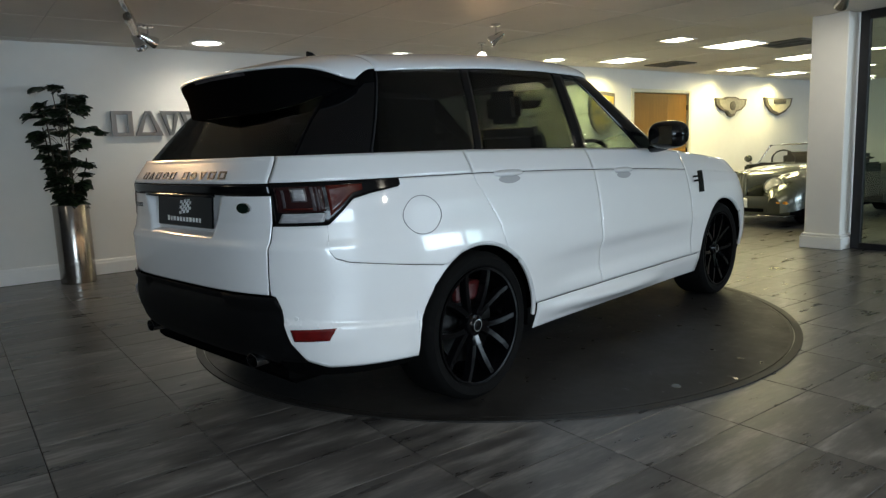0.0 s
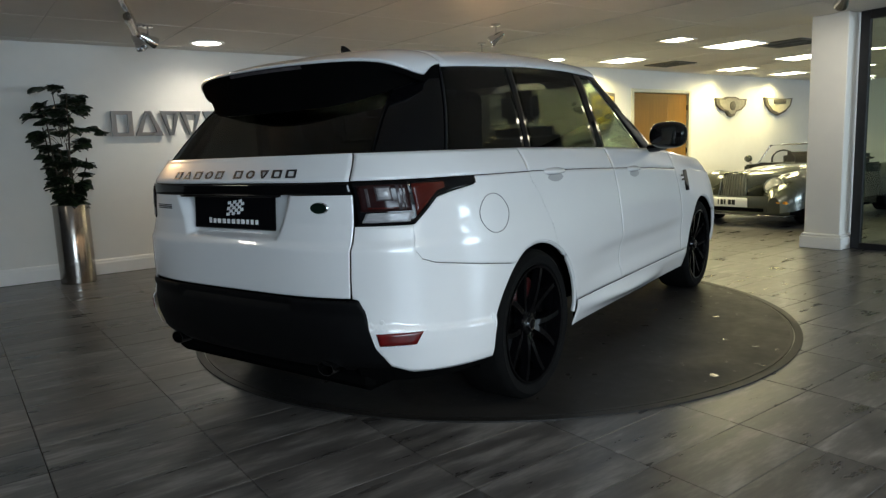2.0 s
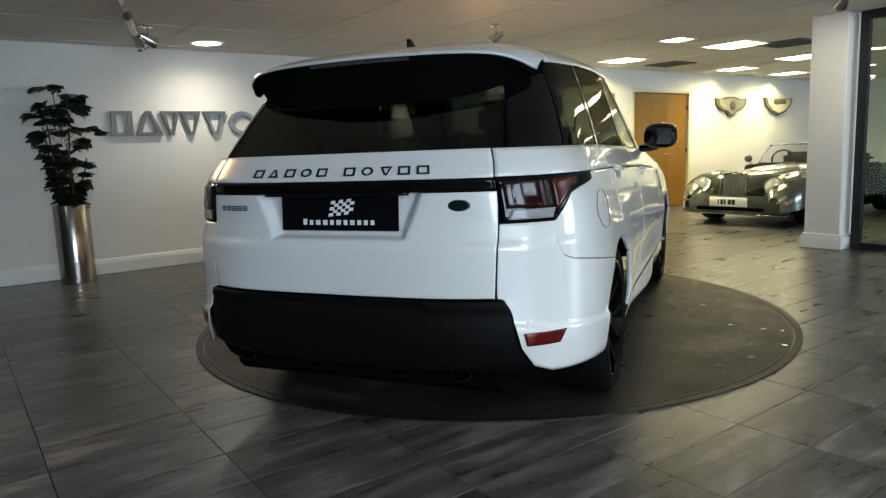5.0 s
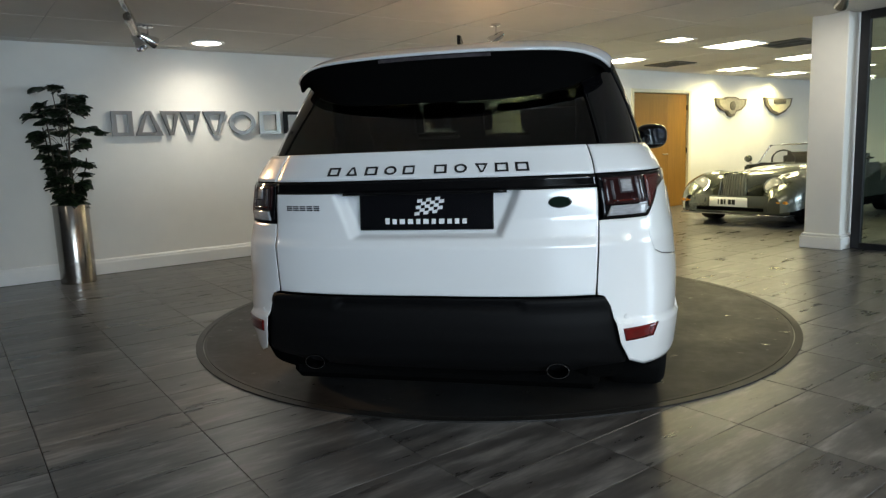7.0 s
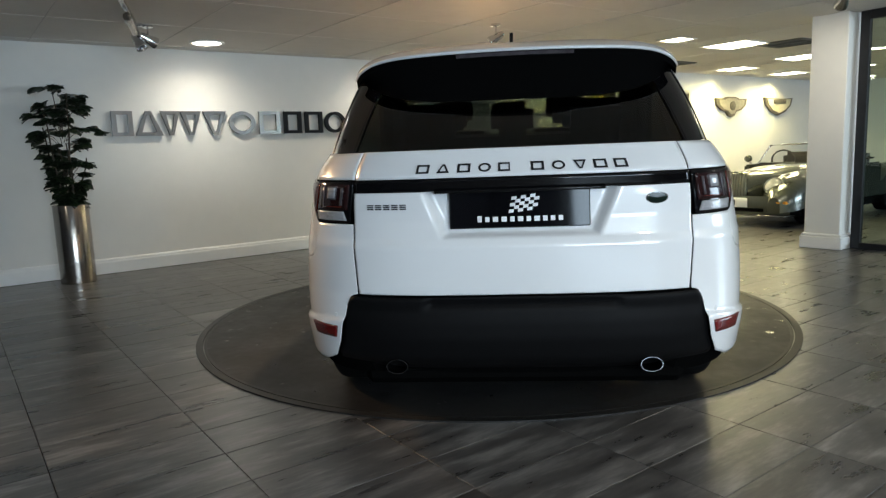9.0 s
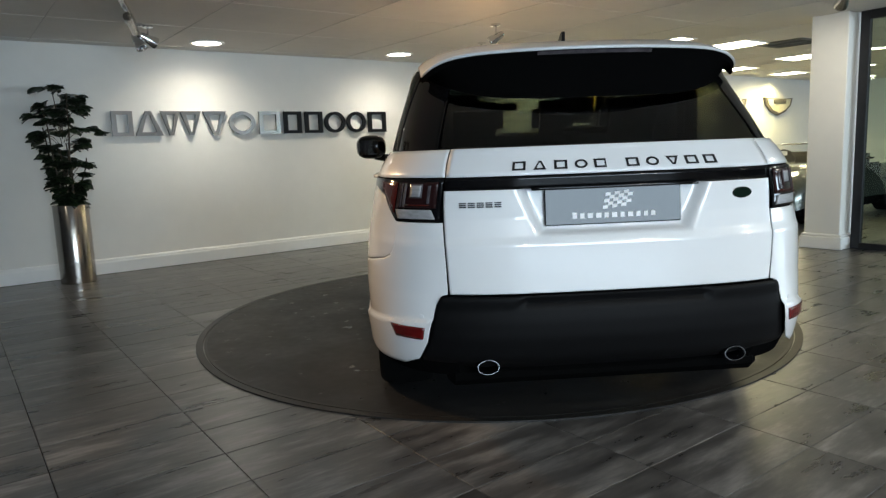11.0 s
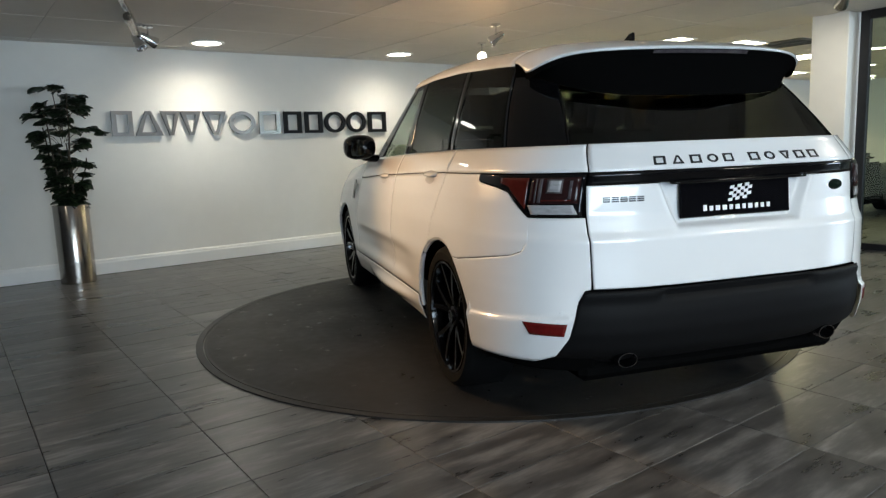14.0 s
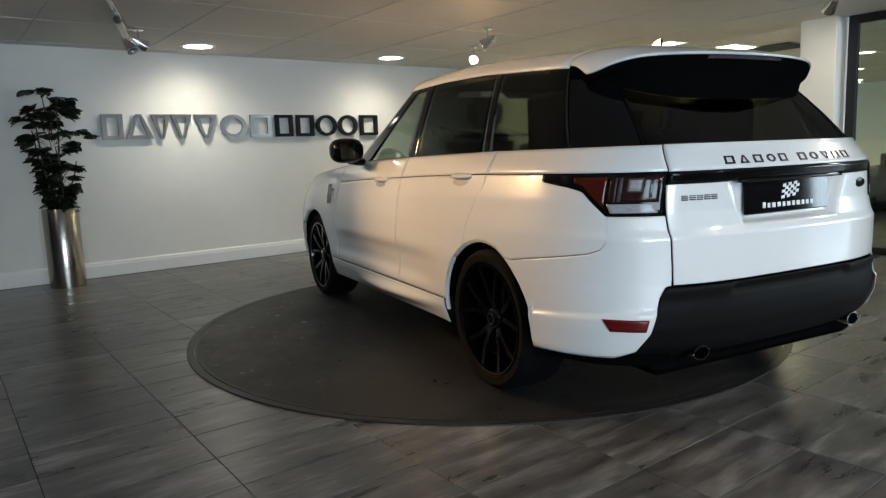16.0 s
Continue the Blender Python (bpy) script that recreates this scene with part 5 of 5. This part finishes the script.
rpart("bonnet", sheet(hood_f, 28, 30), OLIVE, label="tapering bonnet")
rpart("tail", sheet(tail_f, 24, 18), OLIVE)
for sx in (1, -1):
    rpart("door", box(sx * 0.74 - 0.03, sx * 0.74 + 0.03, -0.80, 0.20, 0.28, 0.80, bevel=0.025, seg=2), OLIVE)
    top = smooth_table([-0.1, 0.4, 0.9, 1.25, 1.55, 1.80, 1.95, 2.02], [0.36, 0.50, 0.70, 0.765, 0.74, 0.66, 0.54, 0.40], 0.1)
    wid = smooth_table([-0.1, 0.4, 1.0, 1.5, 1.8, 1.95, 2.02], [0.10, 0.18, 0.255, 0.27, 0.245, 0.18, 0.06], 0.08)

    def fender_f(u, v):
        y = lin(-0.1, 2.02, v)
        a = pi * lin(-0.02, 1.02, u)
        lo = 0.30
        if abs(y - 1.22) < 0.36:
            lo = 0.30
        z = lin(lo if y < 1.6 else lin(0.30, 0.22, (y - 1.6) / 0.42), top(y), max(0.0, sin(a)) ** 0.55)
        return Vector((sx * 0.575 + wid(y) * cos(a), y, z))
    fen = rpart("front_wing", sheet(fender_f, 28, 40), OLIVE, label="long flowing front wing")
    hl = rpart("headlamp", lathe([(0, 0.035), (0.06, 0.03), (0.105, 0.012), (0.115, 0.0), (0.12, -0.03), (0, -0.03)], 32, Matrix.Translation((sx * 0.50, 1.86, 0.575)) @ pose(0, 0, 0, -62, 0, 0)), LENS_CLEAR, label="round glass headlamp")
    rpart("headlamp_ring", annulus(0.108, 0.124, -0.02, 0.016, 32), CHROME, hl, m=Matrix.Translation((sx * 0.50, 1.86, 0.575)) @ pose(0, 0, 0, -62, 0, 0))
    rpart("indicator", box(sx * 0.60 - 0.13, sx * 0.60 + 0.13, 1.955, 1.995, 0.335, 0.375, bevel=0.012, seg=2, m=None), AMBER, label="amber indicator lens")
    rpart("rear_wing", sheet(lambda u, v: Vector((sx * 0.66 + lin(0.10, 0.16, sin(pi * v)) * cos(pi * u), lin(-1.95, -0.6, v), lin(0.30, 0.42 + 0.36 * sin(pi * min(1, v * 0.9 + 0.08)), max(0.0, sin(pi * u)) ** 0.5))), 20, 20), OLIVE)
    for yc in (1.22, -1.3):
        w = rpart("wheel", lathe([(0.20, -0.09), (0.28, -0.105), (0.315, -0.085), (0.32, 0), (0.315, 0.085), (0.28, 0.105), (0.20, 0.09), (0, 0.07)], 40, Matrix.Translation((sx * 0.66, yc, 0.32)) @ pose(0, 0, 0, 0, 90 * sx)), RUBBER)
        rpart("rim", lathe([(0, 0.095), (0.05, 0.09), (0.18, 0.10), (0.205, 0.105), (0.205, 0.08), (0, 0.075)], 32, Matrix.Translation((sx * 0.66, yc, 0.32)) @ pose(0, 0, 0, 0, 90 * sx)), STEEL, w)
    mr = rpart("door_mirror", lathe([(0, -0.05), (0.045, -0.035), (0.058, 0.0), (0.054, 0.02), (0, 0.02)], 20, Matrix.Translation((sx * 0.69, 0.22, 0.90)) @ pose(0, 0, 0, 90)), OLIVE, label="small round door mirror")
    rpart("mirror_stalk", tube([(sx * 0.64, 0.22, 0.80), (sx * 0.67, 0.22, 0.88)], 0.012), CHROME, mr)
    st = rpart("seat", box(sx * 0.34 - 0.22, sx * 0.34 + 0.22, -0.72, -0.58, 0.40, 0.98, bevel=0.06, seg=2), LEATHER, label="dark leather seat")
gr = rpart("grille", sheet(lambda u, v: Vector(((2 * u - 1) * lin(0.175, 0.15, v), 1.965 - 0.05 * v * v - 0.03 * (2 * u - 1) ** 2, lin(0.43, 0.735, v))), 12, 10), GRILLE_GREY, label="upright curved grille")
for k in range(9):
    t = (k + 0.5) / 9
    rpart("grille_bar", tube([((2 * t - 1) * lin(0.17, 0.145, v), 1.972 - 0.05 * v * v - 0.03 * (2 * t - 1) ** 2, lin(0.435, 0.73, v)) for v in (0, 0.35, 0.7, 1)], 0.005, 5), OLIVE, gr)
rpart("grille_surround", tube([(-0.185, 1.96, 0.43), (-0.17, 1.94, 0.62), (-0.14, 1.91, 0.74), (0, 1.905, 0.762), (0.14, 1.91, 0.74), (0.17, 1.94, 0.62), (0.185, 1.96, 0.43)], 0.014, 8), OLIVE, gr)
rpart("front_bumper", sheet(lambda u, v: Vector((lin(-0.74, 0.74, u), 2.03 - 0.10 * abs(2 * u - 1) ** 3 + 0.02 * sin(pi * v), lin(0.19, 0.44, v))), 30, 8), OLIVE, label="smooth grey-green front apron")
rpart("air_intake", box(-0.46, 0.46, 2.03, 2.055, 0.225, 0.275, bevel=0.008), SHELL, label="black air intake slot")
rpart("splitter", box(-0.72, 0.72, 1.60, 2.03, 0.165, 0.185, bevel=0.006), DARK_CHROME)
pl = rpart("number_plate", box(-0.26, 0.26, 2.062, 2.072, 0.285, 0.415, bevel=0.003), PLATE_WHITE, label="pale number plate with dark bars")
for x0, x1 in ((-0.10, -0.055), (-0.045, -0.005), (0.03, 0.055), (0.065, 0.10), (0.125, 0.14)):
    rpart("plate_bar", box(x0, x1, 2.072, 2.075, 0.315, 0.385), DARK_METAL, pl)
rpart("underside", box(-0.70, 0.70, -1.9, 1.85, 0.15, 0.34), SHELL)
ws = rpart("windscreen", sheet(lambda u, v: Vector(((2 * u - 1) * lin(0.58, 0.50, v), lin(0.22, -0.02, v) - 0.10 * (2 * u - 1) ** 2, lin(0.82, 1.10, v))), 20, 6), CLEAR, label="raked windscreen in a chrome frame")
rpart("screen_frame", tube([(0.60, 0.12, 0.80), (0.52, -0.12, 1.10), (0.30, -0.05, 1.112), (0, -0.02, 1.115), (-0.30, -0.05, 1.112), (-0.52, -0.12, 1.10), (-0.60, 0.12, 0.80)], 0.013, 8), CHROME, ws)
rpart("dash_top", box(-0.62, 0.62, -0.05, 0.20, 0.70, 0.83, bevel=0.04, seg=2), LEATHER)
rpart("steering_wheel", tube([(0.34 + 0.17 * cos(2 * pi * i / 20), -0.16, 0.86 + 0.16 * sin(2 * pi * i / 20)) for i in range(21)], 0.014, 6), LEATHER)
rpart("folded_hood", box(-0.60, 0.60, -1.05, -0.78, 0.78, 0.93, bevel=0.06, seg=2), LEATHER, label="folded dark fabric hood")
# dark low object seen through the glass screen; its cabinet form is assumed
cab = thing("low_cabinet", "dark low object behind the glass screen, built as a cabinet", "cabinet", pose(9.6, -0.2, 0))
part("carcass", box(-0.25, 0.25, -1.6, 1.0, 0.06, 0.95, bevel=0.006), DARK_METAL, cab)
part("plinth", box(-0.22, 0.22, -1.55, 0.95, 0.0, 0.06), SHELL, cab)
for k in range(4):
    part("cabinet_door", box(-0.268, -0.252, -1.58 + k * 0.645, -0.955 + k * 0.645, 0.09, 0.92, bevel=0.003), TRIM, cab)


# ---- floor tiles ----
TL, TW, T0X, T0Y = 0.613, 0.305, 0.055, -2.325


def tile_mesh(name, cells):
    """Flat tiles with a small bevelled edge; cells are their lower corners."""
    verts, faces = [], []
    g, e = 0.0021, 0.0016
    for x, y in cells:
        b = len(verts)
        for inset, z in ((g, -0.006), (g, -0.0016), (g + e, 0.0)):
            verts += [(x + inset, y + inset, z), (x + TL - inset, y + inset, z), (x + TL - inset, y + TW - inset, z), (x + inset, y + TW - inset, z)]
        for k in (0, 4):
            for i in range(4):
                j = (i + 1) % 4
                faces.append((b + k + i, b + k + j, b + k + 4 + j, b + k + 4 + i))
        faces.append((b + 8, b + 9, b + 10, b + 11))
    me = bpy.data.meshes.new(name)
    me.from_pydata(verts, [], faces)
    me.materials.append(TILE)
    return me


paving = thing("floor_tiling", "grey timber-look porcelain tiles in a straight grid", "floor tiles", kind="structure")
one = tile_mesh("tile", [(0, 0)])
near, far = [], []
for i in range(math.floor((ROOM_X0 - T0X) / TL), math.ceil((ROOM_X1 - T0X) / TL)):
    for j in range(math.floor((ROOM_Y0 - T0Y) / TW), math.ceil((WALL_Y - T0Y) / TW)):
        x, y = T0X + i * TL, T0Y + j * TW
        if x + TL > ROOM_X1 or x < ROOM_X0 or y < ROOM_Y0 or y + TW > WALL_Y + 0.15:
            continue
        if max(hypot(cx, cy) for cx in (x, x + TL) for cy in (y, y + TW)) < 2.03:
            continue
        (near if hypot(x + 1.2, y + 0.9) < 4.3 else far).append((x, y))
near.sort(key=lambda c: hypot(c[0] + 1.4, c[1] + 1.4))
far += near[300:]
for x, y in near[:300]:
    t = new("tile", one)
    t.location = (x, y, 0)
    t.parent = paving
rest = new("tiles_beyond", tile_mesh("tiles_beyond", far))
rest.parent = paving
tagged(rest, kind="stuff")


def motions():
    rows, disc_rows = [], []
    for k in range(17):
        turn = -80.465 + 4.3654 * k + 0.00745 * (k - 8) ** 2
        rows.append((float(k), pose(0, 0, 0, 0, 0, turn) @ pose(CAR_X, 0, 0.006)))
        disc_rows.append((float(k), pose(0, 0, 0, 0, 0, turn)))
    walk(car, rows)
    walk(turntable, disc_rows)


CAR_X = 0.174
motions()
